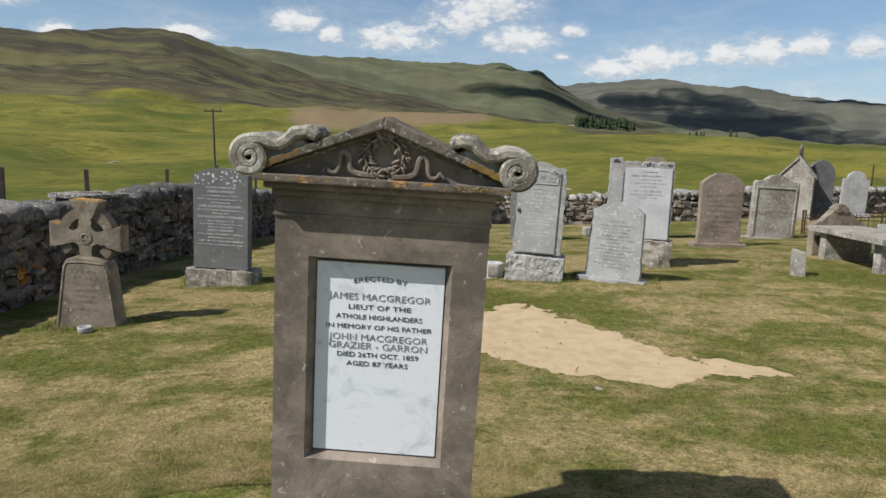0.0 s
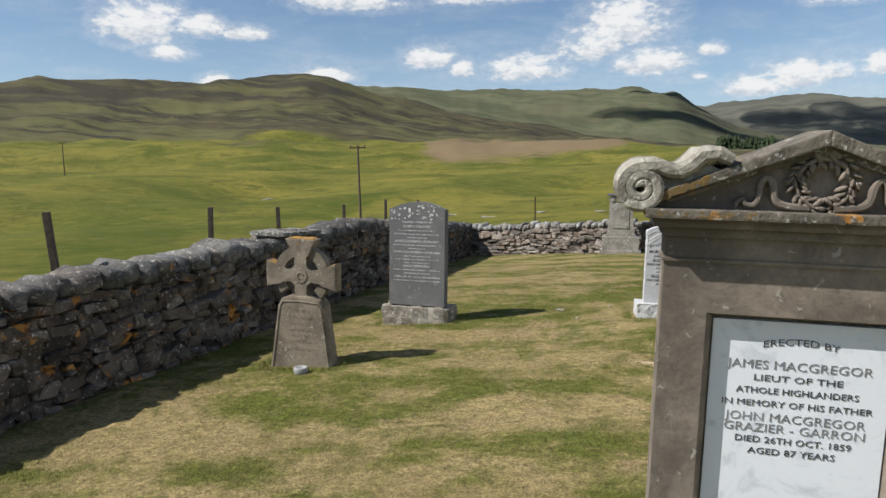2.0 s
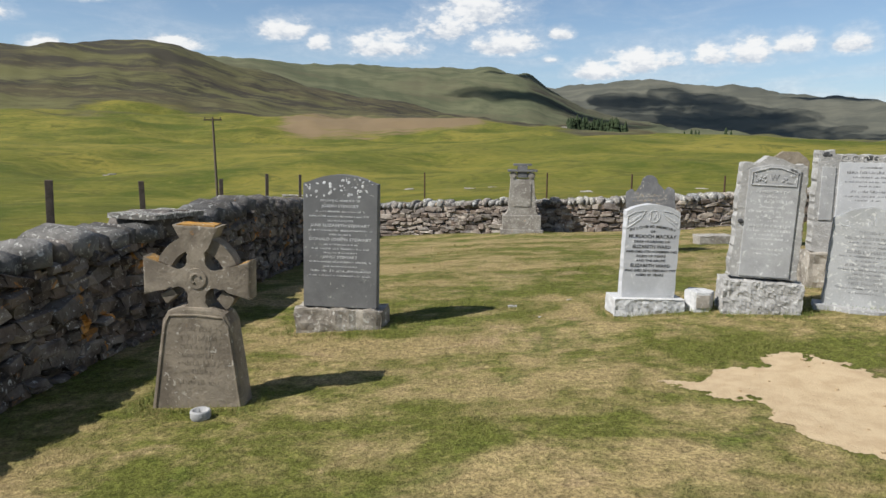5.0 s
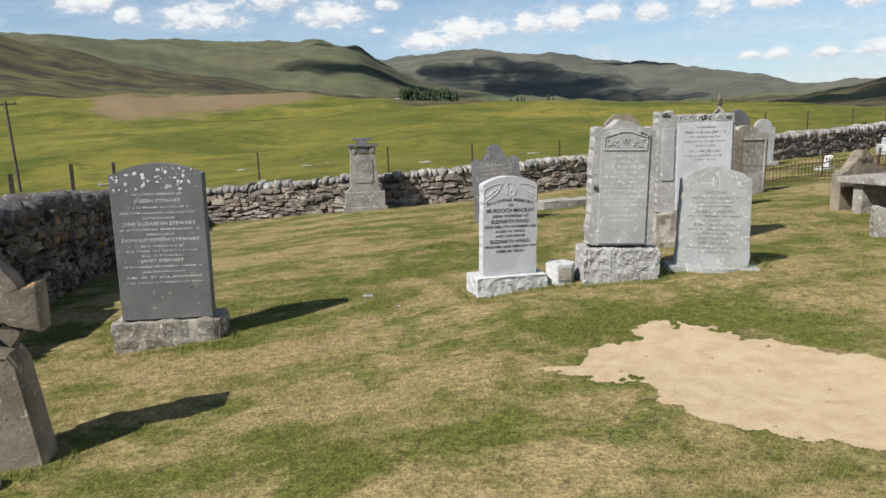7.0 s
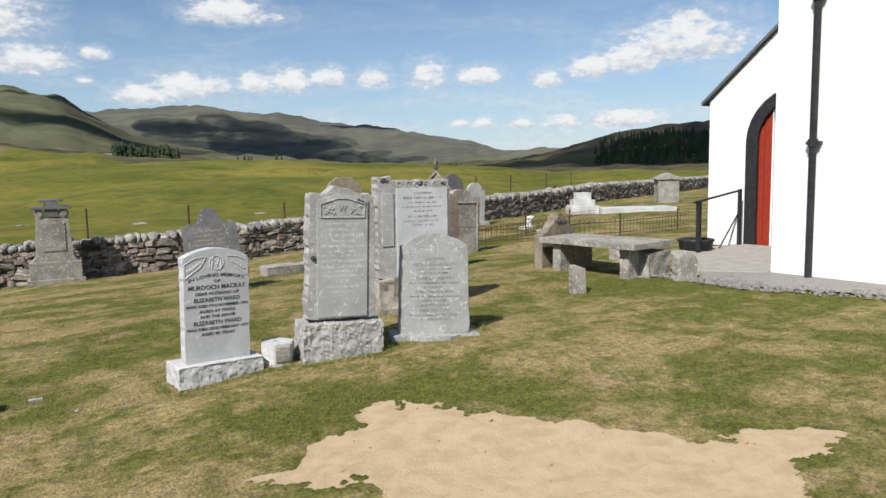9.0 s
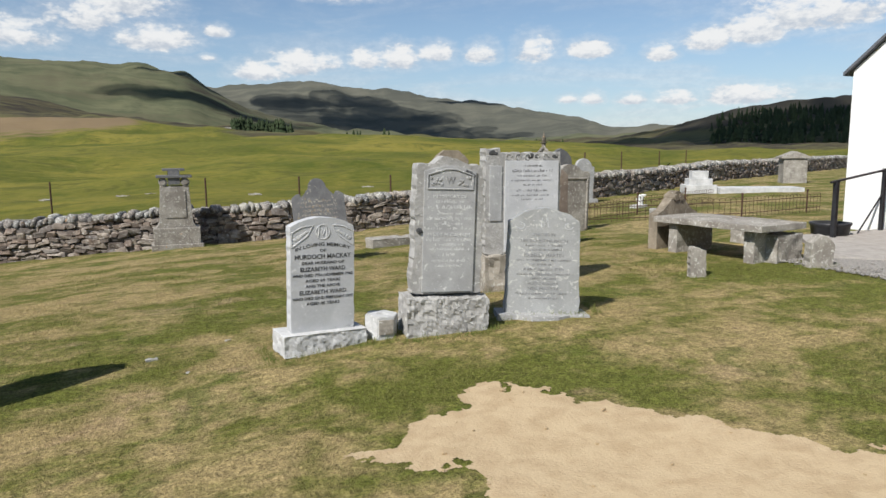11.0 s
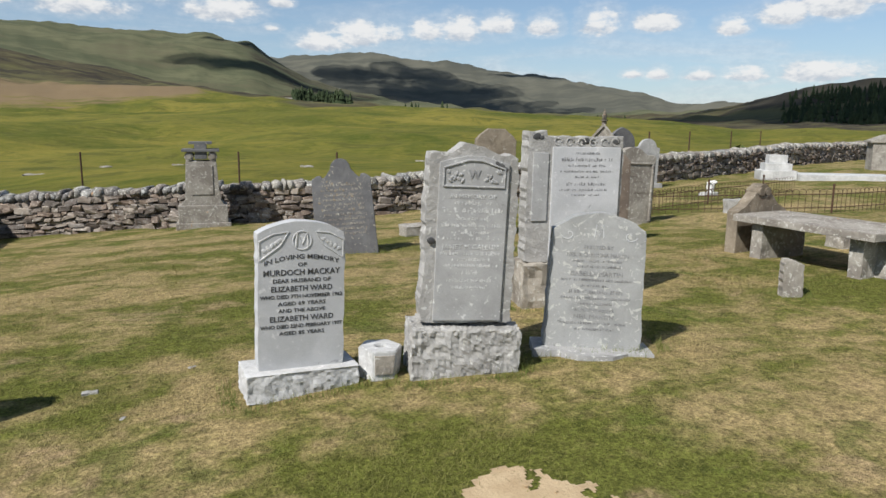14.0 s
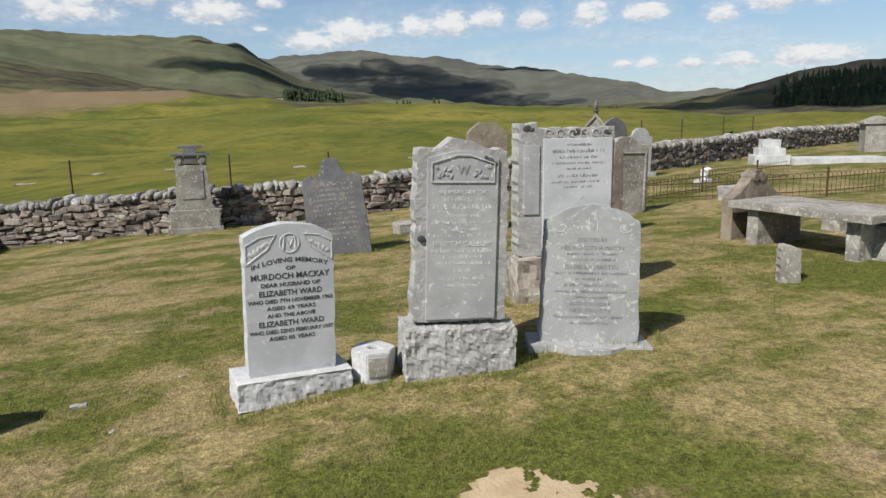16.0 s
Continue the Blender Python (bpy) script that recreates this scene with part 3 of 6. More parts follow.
def along(line):
    """Segments of a wall line: start, way, length."""
    for p, q in zip(line, line[1:]):
        p, q = Vector(p), Vector(q)
        yield p, (q - p).normalized(), (q - p).length


def wall_top(line, s, x, y, heights):
    return ground_z(x, y) + float(np.interp(s, heights[0], heights[1]))


def build_wall(name, line, heights, seed, near, label, thick=0.55, cope_w=0.22, cope_h=0.2, course=(0.08, 0.19), length=(0.12, 0.33), mats=None):
    """A rubble wall on a line of its inner foot (the yard lies to the right of the way along it): core, stones and coping.
    near: stretch of the line, in metres along it, whose stones are objects of their own."""
    rng = random.Random(seed)
    root = tagged(new(name), label, "wall", kind="structure")
    core, rest = bmesh.new(), ([], [])
    count, s0 = 0, 0.0

    def lay(me, m, s):
        nonlocal count
        if near[0] <= s <= near[1] and count < 300:
            ob = new("stone", me)
            ob.material_slots[0].link = "OBJECT"
            ob.material_slots[0].material = mats[1] if me in COPES else mats[0]
            ob.parent = root
            ob.matrix_basis = m
            count += 1
            return
        base = len(rest[0])
        cop = me in COPES
        rest[0].extend([tuple(m @ v.co) for v in me.vertices])
        rest[1].extend([(tuple(base + i for i in p.vertices), cop) for p in me.polygons])

    for p, w, n in along(line):
        side = Vector((-w.y, w.x))            # away from the yard
        steps = max(1, int(n / 0.5))
        for i in range(steps):
            a, b = i * n / steps, (i + 1) * n / steps
            pa, pb = p + w * a, p + w * b
            ring = []
            for c, s in ((pa, s0 + a), (pb, s0 + b)):
                zt = wall_top(line, s, c.x, c.y, heights) - cope_h
                zb = ground_z(c.x, c.y) - 0.6
                for o, z in ((0.07, zb), (thick - 0.04, zb), (thick - 0.07, zt), (0.1, zt)):
                    ring.append(core.verts.new((c.x + side.x * o, c.y + side.y * o, z)))
            for j in range(4):
                core.faces.new((ring[j], ring[(j + 1) % 4], ring[4 + (j + 1) % 4], ring[4 + j]))
        # courses of the inner face
        turn = math.atan2(w.y, w.x)
        mid = p + w * (n / 2)
        h = float(np.interp(s0 + n / 2, heights[0], heights[1])) - cope_h
        z = -0.05
        while z < h - 0.03:
            ch = min(rng.uniform(*course), h - z + 0.02)
            a = -rng.uniform(0, 0.2)
            while a < n:
                sw = rng.uniform(*length) * (1.2 if ch > 0.12 else 1.0)
                if rng.random() < 0.2:
                    sw *= 0.5
                c = p + w * min(max(a + sw / 2, 0), n)
                g = ground_z(c.x, c.y)
                frac = h and float(np.interp(s0 + a, heights[0], heights[1]) - cope_h) / h
                proud = rng.uniform(-0.04, 0.04)
                m = Matrix.Translation((c.x + side.x * (0.1 - proud), c.y + side.y * (0.1 - proud), g + (z + ch / 2) * frac + rng.uniform(-0.03, 0.03)))
                m = m @ Matrix.Rotation(turn, 4, "Z") @ Matrix.Rotation(rng.uniform(-0.22, 0.22), 4, "Y") @ Matrix.Rotation(rng.uniform(-0.12, 0.12), 4, "X")
                m = m @ Matrix.Diagonal((sw * 1.03, 0.2, ch * 1.08 * rng.uniform(0.75, 1.15), 1))
                lay(rng.choice(STONES), m, s0 + a)
                a += sw
            z += ch
        # coping: stones set on edge across the top
        a = 0.0
        while a < n:
            cw = cope_w * rng.uniform(0.6, 1.7)
            chh = cope_h * rng.uniform(0.85, 1.35)
            c = p + w * (a + cw / 2)
            zt = wall_top(line, s0 + a, c.x, c.y, heights) - cope_h
            m = Matrix.Translation((c.x + side.x * thick / 2, c.y + side.y * thick / 2, zt + chh / 2 - 0.02))
            m = m @ Matrix.Rotation(turn, 4, "Z") @ Matrix.Rotation(rng.uniform(-0.22, 0.22), 4, "Y") @ Matrix.Rotation(rng.uniform(-0.08, 0.08), 4, "X")
            m = m @ Matrix.Diagonal((cw * 1.05, thick * rng.uniform(0.85, 1.1), chh, 1))
            lay(rng.choice(COPES), m, s0 + a)
            a += cw
        s0 += n
    part("wall_core", core, WALLCORE, root)
    me = bpy.data.meshes.new("stonework")
    me.from_pydata(rest[0], [], [f for f, c in rest[1]])
    me.materials.append(mats[0])
    me.materials.append(mats[1])
    me.polygons.foreach_set("use_smooth", [c for f, c in rest[1]])
    me.polygons.foreach_set("material_index", [1 if c else 0 for f, c in rest[1]])
    ob = new("stonework", me)
    ob.parent = root
    tagged(ob, kind="stuff")
    return root


# ---- bare sand of a filled grave ----
SAND_EDGE = ((-0.47, 6.22), (0.0, 6.45), (0.3, 6.5), (0.5, 6.85), (0.66, 6.75), (0.89, 6.38), (1.18, 5.95), (1.38, 5.5), (1.65, 5.08), (2.0, 4.88), (2.4, 4.7),
             (2.35, 4.56), (1.9, 4.6), (1.5, 4.45), (1.17, 4.35), (0.7, 4.55), (0.32, 4.85), (0.05, 5.2), (-0.05, 5.75), (-0.3, 6.05))


def sand_mask(x, y, grow=0.0):
    """Which points lie on the sand; its edge is frayed."""
    x, y = np.asarray(x, float), np.asarray(y, float)
    fx = x + 0.09 * fractal(x * 4.6, y * 4.6, 31, 5) + 0.03 * fractal(x * 19, y * 19, 41, 4)
    fy = y + 0.09 * fractal(x * 4.6 + 9, y * 4.6 + 5, 32, 5) + 0.03 * fractal(x * 19, y * 19, 42, 4)
    res = np.zeros(x.shape, bool)
    n = len(SAND_EDGE)
    for i in range(n):
        (x0, y0), (x1, y1) = SAND_EDGE[i], SAND_EDGE[(i + 1) % n]
        cross = ((y0 > fy) != (y1 > fy)) & (fx < (x1 - x0) * (fy - y0) / (y1 - y0 + 1e-9) + x0)
        res ^= cross
    return res


def build_sand():
    step = 0.013
    xs, ys = np.arange(-0.8, 2.8, step), np.arange(4.1, 7.1, step)
    X, Y = np.meshgrid(xs, ys)
    m = sand_mask(X, Y)
    ny, nx = X.shape
    Z = yard(X, Y) + 0.002 + 0.005 * np.clip(0.5 + 0.4 * fractal(X * 4, Y * 4, 33, 5), 0, 1)
    use = m[:-1, :-1] & m[1:, :-1] & m[:-1, 1:] & m[1:, 1:]
    idx = np.arange(nx * ny).reshape(ny, nx)
    q = np.stack([idx[:-1, :-1], idx[:-1, 1:], idx[1:, 1:], idx[1:, :-1]], -1)[use]
    used = np.unique(q)
    remap = np.full(nx * ny, -1)
    remap[used] = np.arange(len(used))
    v = np.stack([X, Y, Z], -1).reshape(-1, 3)[used]
    me = bpy.data.meshes.new("sand")
    me.from_pydata(v.tolist(), [], remap[q].tolist())
    me.polygons.foreach_set("use_smooth", [True] * len(me.polygons))
    me.materials.append(SAND)
    tagged(new("sand", me), "patch of bare pale sandy soil with a ragged turf edge", "sand patch", kind="structure")
    rng = random.Random(8)
    bm = bmesh.new()
    for i in range(60):
        x, y = rng.uniform(-0.3, 2.2), rng.uniform(4.4, 6.7)
        if sand_mask(np.array([x]), np.array([y]))[0]:
            s = rng.uniform(0.006, 0.018)
            block(bm, (s * 1.5, s, s * 0.8), (0, 0, 0), s * 0.25, Matrix.Translation((x, y, ground_z(x, y) + 0.006)) @ Matrix.Rotation(rng.uniform(0, 3), 4, "Z"))
    tagged(part("pebbles", bm, SAND), "small loose clods and pebbles on the sand", "pebbles", kind="stuff")


build_sand()


# ---- the pedimented headstone ----
OCHRE = stone("ochre_lichen", (0.27, 0.165, 0.035), (0.15, 0.10, 0.04), (0.34, 0.30, 0.20), 0.3, 0.0, 90, relief=0.003)

def spiral(cx, cz, r0, turns, way, start, n=44, taper=0.20):
    """Centre line of a volute that winds inwards."""
    pts = []
    for i in range(n + 1):
        t = i / n
        r = r0 * (1 - t) ** 0.9 + r0 * taper * t * 0.6
        a = radians(start) + way * turns * 2 * math.pi * t
        pts.append((cx + r * math.cos(a), cz + r * math.sin(a), 0.16 * r0 + 0.20 * r0 * (1 - t)))
    return pts


def band(bm, pts, y0, y1):
    """A flat strap along points (x, z, half width) in the x-z plane, from y0 to y1."""
    rings = []
    for i, (x, z, w) in enumerate(pts):
        xa, za = pts[max(i - 1, 0)][:2]
        xb, zb = pts[min(i + 1, len(pts) - 1)][:2]
        d = Vector((xb - xa, zb - za)).normalized()
        nx, nz = -d.y * w, d.x * w
        rings.append([bm.verts.new(c) for c in ((x + nx, y0 + w * 0.4, z + nz), (x + nx * 0.5, y0, z + nz * 0.5), (x - nx * 0.5, y0, z - nz * 0.5), (x - nx, y0 + w * 0.4, z - nz), (x - nx, y1, z - nz), (x + nx, y1, z + nz))])
    for a, b in zip(rings, rings[1:]):
        for j in range(6):
            bm.faces.new((a[j], a[(j + 1) % 6], b[(j + 1) % 6], b[j]))
    bm.faces.new(rings[0])
    bm.faces.new(list(reversed(rings[-1])))


def ball(bm, at, size, turn=0.0, seg=8):
    r = bmesh.ops.create_uvsphere(bm, u_segments=seg, v_segments=max(5, seg - 2), radius=1.0)
    bmesh.ops.transform(bm, matrix=Matrix.Translation(at) @ Matrix.Rotation(turn, 4, "Y") @ Matrix.Diagonal((*size, 1)), verts=r["verts"])


def recessed(bm, w, z0, z1, iw, iz0, iz1, depth, thick):
    """A tall block with a sunk panel in its front."""
    def rect(w, a, b, y):
        return [bm.verts.new(c) for c in ((-w / 2, y, a), (w / 2, y, a), (w / 2, y, b), (-w / 2, y, b))]
    o, i, k, b = rect(w, z0, z1, 0), rect(iw, iz0, iz1, 0), rect(iw - 0.066, iz0 + 0.03, iz1 - 0.02, depth), rect(w, z0, z1, thick)
    for j in range(4):
        n = (j + 1) % 4
        bm.faces.new((o[j], o[n], i[n], i[j]))
        bm.faces.new((i[j], i[n], k[n], k[j]))
        bm.faces.new((o[n], o[j], b[j], b[n]))
    bm.faces.new(k)
    bm.faces.new(list(reversed(b)))


def pediment_headstone():
    root = thing("headstone", pose(-0.388, 2.330, -0.058, 2.2, 1.8, -1.8) @ Matrix.Diagonal((0.963, 0.963, 0.963, 1)), "tall brown sandstone headstone with scrolled pediment and white marble tablet", "headstone")
    bm = bmesh.new()
    recessed(bm, 0.78, 0.0, 1.335, 0.53, 0.37, 1.17, 0.06, 0.125)
    part("body", bm, BROWNSTONE, root)
    bm = bmesh.new()
    block(bm, (0.84, 0.20, 0.33), (0, 0.0625, -0.22), 0.02)
    part("foot", bm, BROWNSTONE, root)
    bm = bmesh.new()
    block(bm, (0.478, 0.03, 0.752), (0, 0.05, 0.397), 0.002)
    tablet = part("tablet", bm, MARBLE, root, "white marble tablet with black leaded letters")
    y = 0.0345
    for text, z, size, w, c in (("ERECTED BY", 1.083, 0.027, 0.20, 0.012), ("JAMES MACGREGOR", 1.008, 0.037, 0.385, 0.0), ("LIEUT OF THE", 0.972, 0.026, 0.235, 0.0),
                                ("ATHOLE HIGHLANDERS", 0.934, 0.026, 0.325, 0.0), ("IN MEMORY OF HIS FATHER", 0.895, 0.026, 0.40, 0.0), ("JOHN MACGREGOR", 0.850, 0.037, 0.375, 0.0),
                                ("GRAZIER - GARRON", 0.817, 0.037, 0.375, 0.0), ("DIED 26TH OCT. 1859", 0.784, 0.027, 0.31, 0.0), ("AGED 87 YEARS", 0.749, 0.027, 0.235, 0.0)):
        writing(tablet, text, 0.0, y, z, size, LEADPALE if size > 0.03 else LEAD, w, 0.0, 0.0012, c, -0.004 if size > 0.03 else 0.0)
    # frieze line and stepped cornice
    for name, size, z, bevel, mat in (("frieze_line", (0.792, 0.14, 0.012), 1.315, 0.003, BROWNSTONE), ("frieze", (0.78, 0.13, 0.06), 1.3275, 0.0, BROWNSTONE), ("bed_mould", (0.80, 0.16, 0.028), 1.3875, 0.006, BROWNSTONE),
                                      ("bed_mould", (0.85, 0.215, 0.028), 1.4155, 0.012, BROWNSTONE), ("cornice", (0.905, 0.28, 0.026), 1.4435, 0.006, MOSSYSTONE)):
        bm = bmesh.new()
        block(bm, size, (0, 0.0625, z), bevel)
        part(name, bm, mat, root, "moulded cornice streaked with orange lichen" if name == "cornice" else "")
    bm = bmesh.new()
    slab(bm, ((-0.45, 1.4697), (0.45, 1.4697), (0, 1.66)), -0.012, 0.13)
    part("tympanum", bm, BROWNSTONE, root)
    for s in (-1, 1):
        bm = bmesh.new()
        out = [(s * 0.47, 1.4695), (s * 0.455, 1.499), (0, 1.688), (0, 1.646)]
        slab(bm, out if s < 0 else list(reversed(out)), -0.06, 0.185, 0.006)
        inn = [(s * 0.43, 1.4695), (s * 0.43, 1.478), (0, 1.648), (0, 1.626)]
        slab(bm, inn if s < 0 else list(reversed(inn)), -0.03, 0.15, 0.003)
        part("raking_cornice", bm, MOSSYSTONE, root, "sloping cornice crusted with orange and grey lichen")
        bm = bmesh.new()
        cx, cz = s * 0.467, 1.525
        pts = spiral(cx, cz, 0.060, 2.2, -s, 90)
        arm = [(s * 0.235, 1.605, 0.016), (s * 0.27, 1.622, 0.020), (s * 0.31, 1.618, 0.022), (s * 0.335, 1.592, 0.020), (s * 0.365, 1.572, 0.020), (s * 0.395, 1.575, 0.021), (s * 0.43, 1.588, 0.0205)]
        band(bm, arm + pts, -0.07, 0.185)
        ball(bm, (cx, 0.055, cz), (0.045, 0.09, 0.045), 0, 12)
        ball(bm, (s * 0.30, 0.06, 1.607), (0.058, 0.125, 0.034), s * 0.35, 14)
        ball(bm, (s * 0.255, 0.06, 1.612), (0.03, 0.12, 0.03), s * 0.5, 12)
        out = [(s * 0.25, 1.575), (s * 0.32, 1.605), (s * 0.40, 1.575), (s * 0.45, 1.55), (s * 0.48, 1.485), (s * 0.45, 1.478)]
        slab(bm, out, -0.04, 0.165, 0.008)
        part("scroll", bm, SCROLLSTONE, root, "carved volute scroll crusted with lichen")
    # wreath and ribbon
    bm = bmesh.new()
    rng = random.Random(2)
    for i in range(24):
        a = 2 * math.pi * i / 24
        for k in range(3):
            r = 0.062 + (-0.012, 0.004, 0.020)[k] + rng.uniform(-0.004, 0.004)
            b = a + rng.uniform(-0.08, 0.08)
            long = rng.uniform(0.013, 0.022)
            ball(bm, (r * math.cos(b), -0.016 - 0.010 * rng.random(), 1.547 + r * math.sin(b)), (long, 0.013, 0.0065), -b + math.pi / 2 + (0.75, 0.1, -0.75)[k] * (1 if math.cos(a) > 0 else -1) + rng.uniform(-0.3, 0.3), 7)
        if i % 3 == 0:
            ball(bm, (0.09 * math.cos(a), -0.016, 1.547 + 0.085 * math.sin(a)), (0.008, 0.010, 0.008), 0, 7)
    for i in range(5):
        ball(bm, (rng.uniform(-0.03, 0.03), -0.022, 1.625 + rng.uniform(-0.012, 0.008)), (0.014, 0.014, 0.011), rng.uniform(0, 3), 7)
    tagged(part("wreath", bm, BROWNSTONE, root), kind="stuff")
    for s in (-1, 1):
        bm = bmesh.new()
        way = [(0.03, 1.481), (0.085, 1.482), (0.118, 1.496), (0.123, 1.545), (0.139, 1.563), (0.156, 1.545), (0.157, 1.505), (0.168, 1.483), (0.192, 1.486), (0.198, 1.506), (0.216, 1.486)]
        for _ in range(2):
            way = [way[0]] + [(p[0] + (q[0] - p[0]) * f, p[1] + (q[1] - p[1]) * f) for p, q in zip(way, way[1:]) for f in (0.25, 0.75)] + [way[-1]]
        band(bm, [(s * x, z, 0.011 - 0.006 * i / len(way)) for i, (x, z) in enumerate(way)], -0.034, 0.0)
        part("ribbon", bm, BROWNSTONE, root)
        bm = bmesh.new()
        for i in range(130):
            f = rng.random() ** 1.4
            g = rng.uniform(0.002, 0.007)
            ball(bm, (s * (0.462 - 0.17 * f), -0.0595, 1.484 + 0.071 * f + rng.uniform(-0.012, 0.006)), (g * 1.5, 0.0012, g), s * 0.4 + rng.uniform(-0.8, 0.8), 6)
        for i in range(40):
            f = rng.random()
            g = rng.uniform(0.0015, 0.004)
            ball(bm, (s * (0.45 - 0.3 * f), -0.077, 1.4555 + rng.uniform(-0.005, 0.008)), (g * 2, 0.0012, g), rng.uniform(-0.5, 0.5), 6)
        tagged(part("lichen_crust", bm, OCHRE, root, "ochre lichen crust"), "ochre lichen crust", kind="stuff")


pediment_headstone()


# ---- the wheel cross ----
def wheel_cross():
    root = thing("celtic_cross", pose(-3.485, 6.20, -0.36, 2, 2.0, -4), "brown lichened sandstone wheel cross on a tapering shaft", "cross")
    bm = bmesh.new()
    shoulder = [(-0.315, 0.0), (0.315, 0.0), (0.225, 0.62), (0.19, 0.68), (0.10, 0.715), (-0.10, 0.715), (-0.19, 0.68), (-0.225, 0.62)]
    slab(bm, shoulder, 0.0, 0.17, 0.02)
    shaft = part("shaft", bm, CROSSSTONE, root, "tapering shaft with a worn inscription")
    bm = bmesh.new()
    cz = 0.90
    quad = [(0.345, 0.125), (0.20, 0.07)] + [(0.117 + 0.072 * math.cos(radians(a)), 0.117 + 0.072 * math.sin(radians(a))) for a in range(320, 128, -16)] + [(0.07, 0.20), (0.15, 0.335)]
    out = []
    for sx, sz, flip in ((1, 1, 0), (-1, 1, 1), (-1, -1, 0), (1, -1, 1)):
        q = [(sx * x, cz + sz * z) for x, z in quad]
        out += list(reversed(q)) if flip else q
    # the lower arm runs into the shaft
    out = [(x, max(z, 0.70)) for x, z in out]
    slab(bm, out, 0.015, 0.155, 0.012)
    head = part("cross_head", bm, CROSSSTONE, root, "flared cross arms with orange lichen on top")
    # orange lichen on the upper edges of the arms
    for x, z, w, tilt in ((0.0, cz + 0.331, 0.25, 0), (0.28, cz + 0.092, 0.12, -21), (-0.28, cz + 0.092, 0.12, 21)):
        crust = rough_block((w, 0.13, 0.018), (0, 0.085, -0.004), 31 + x, 0.006, 6, 0.004, 20.0)
        part("lichen_crust", crust, ORANGE, head, "orange lichen crust").matrix_basis = pose(x, 0, z, 0, tilt, 0)
    for a0, a1 in ((106, 160), (20, 72), (312, 334), (206, 222)):
        bm = bmesh.new()
        o = arc(0, cz, 0.272, a0, a1, 9) + list(reversed(arc(0, cz, 0.180, a0, a1, 9)))
        slab(bm, o, 0.035, 0.135, 0.008)
        part("ring_segment", bm, CROSSSTONE, root)
    bm = bmesh.new()
    slab(bm, arc(0, cz, 0.068, 0, 340, 17), 0.008, 0.03, 0.004)
    part("boss", bm, CROSSSTONE, root)
    bm = bmesh.new()
    band(bm, [(0.03 * math.cos(t), cz + 0.03 * math.sin(t), 0.008) for t in [0.4 + 0.35 * i for i in range(12)]], 0.001, 0.01)
    part("boss_letter", bm, CROSSSTONE, root)
    # raised border of the shaft, and its worn lines
    bm = bmesh.new()
    band(bm, [(-0.285, 0.03, 0.008), (-0.205, 0.60, 0.008), (-0.175, 0.655, 0.008), (0, 0.665, 0.008), (0.175, 0.655, 0.008), (0.205, 0.60, 0.008), (0.285, 0.03, 0.008)], -0.006, 0.02)
    part("border", bm, CROSSSTONE, root)
    rng = random.Random(5)
    for z, w in ((0.56, 0.2), (0.50, 0.24), (0.44, 0.22), (0.385, 0.20), (0.33, 0.26), (0.275, 0.2), (0.20, 0.3)):
        worn_line(shaft, rng, 0, 0.0, z, 0.03, w, CROSSSTONE)


wheel_cross()


def flower_cup(x, y):
    root = thing("grave_pot", pose(x, y, ground_z(x, y) - 0.01), "small round white stone flower pot in the grass", "pot")
    bm = bmesh.new()
    prof = [(0.052, 0), (0.062, 0.02), (0.064, 0.055), (0.058, 0.068), (0.045, 0.066), (0.04, 0.03), (0.0, 0.028)]
    n = 18
    rings = [[bm.verts.new((max(r, 0.001) * math.cos(2 * math.pi * i / n), max(r, 0.001) * math.sin(2 * math.pi * i / n), z)) for i in range(n)] for r, z in prof]
    for a, b in zip(rings, rings[1:]):
        for i in range(n):
            bm.faces.new((a[i], a[(i + 1) % n], b[(i + 1) % n], b[i]))
    bm.faces.new(rings[0])
    bmesh.ops.remove_doubles(bm, verts=bm.verts, dist=0.0015)
    part("pot", bm, GRANITE, root, smooth=True)


flower_cup(-3.40, 6.0)


# ---- headstones with a plinth ----
def arched_outline(w, z0, zs, zt, notch=0.03, n=14):
    """Straight sides to zs, a small step in, then a flat arch up to zt."""
    hw = w / 2 - notch
    r = (hw * hw + (zt - zs) ** 2) / (2 * (zt - zs))
    a = math.asin(min(1, hw / r))
    top = [(r * math.sin(a - 2 * a * i / n), zt - r + r * math.cos(a - 2 * a * i / n)) for i in range(n + 1)]
    side = [(w / 2, z0), (w / 2, zs)] if notch else [(w / 2, z0)]
    left = [(-w / 2, zs), (-w / 2, z0)] if notch else [(-w / 2, z0)]
    return side + top + left


def rough_edge(bm, outline, y0, y1, seed, amount):
    """A plate whose edge is chipped."""
    rng = random.Random(seed)
    pts = []
    for (x0, z0), (x1, z1) in zip(outline, outline[1:] + outline[:1]):
        n = max(1, int(math.hypot(x1 - x0, z1 - z0) / 0.035))
        for i in range(n):
            t = i / n
            pts.append((x0 + (x1 - x0) * t + rng.uniform(-amount, amount), max(z0 + (z1 - z0) * t + rng.uniform(-amount, amount), outline[0][1])))
    slab(bm, pts, y0, y1, min(0.008, amount))


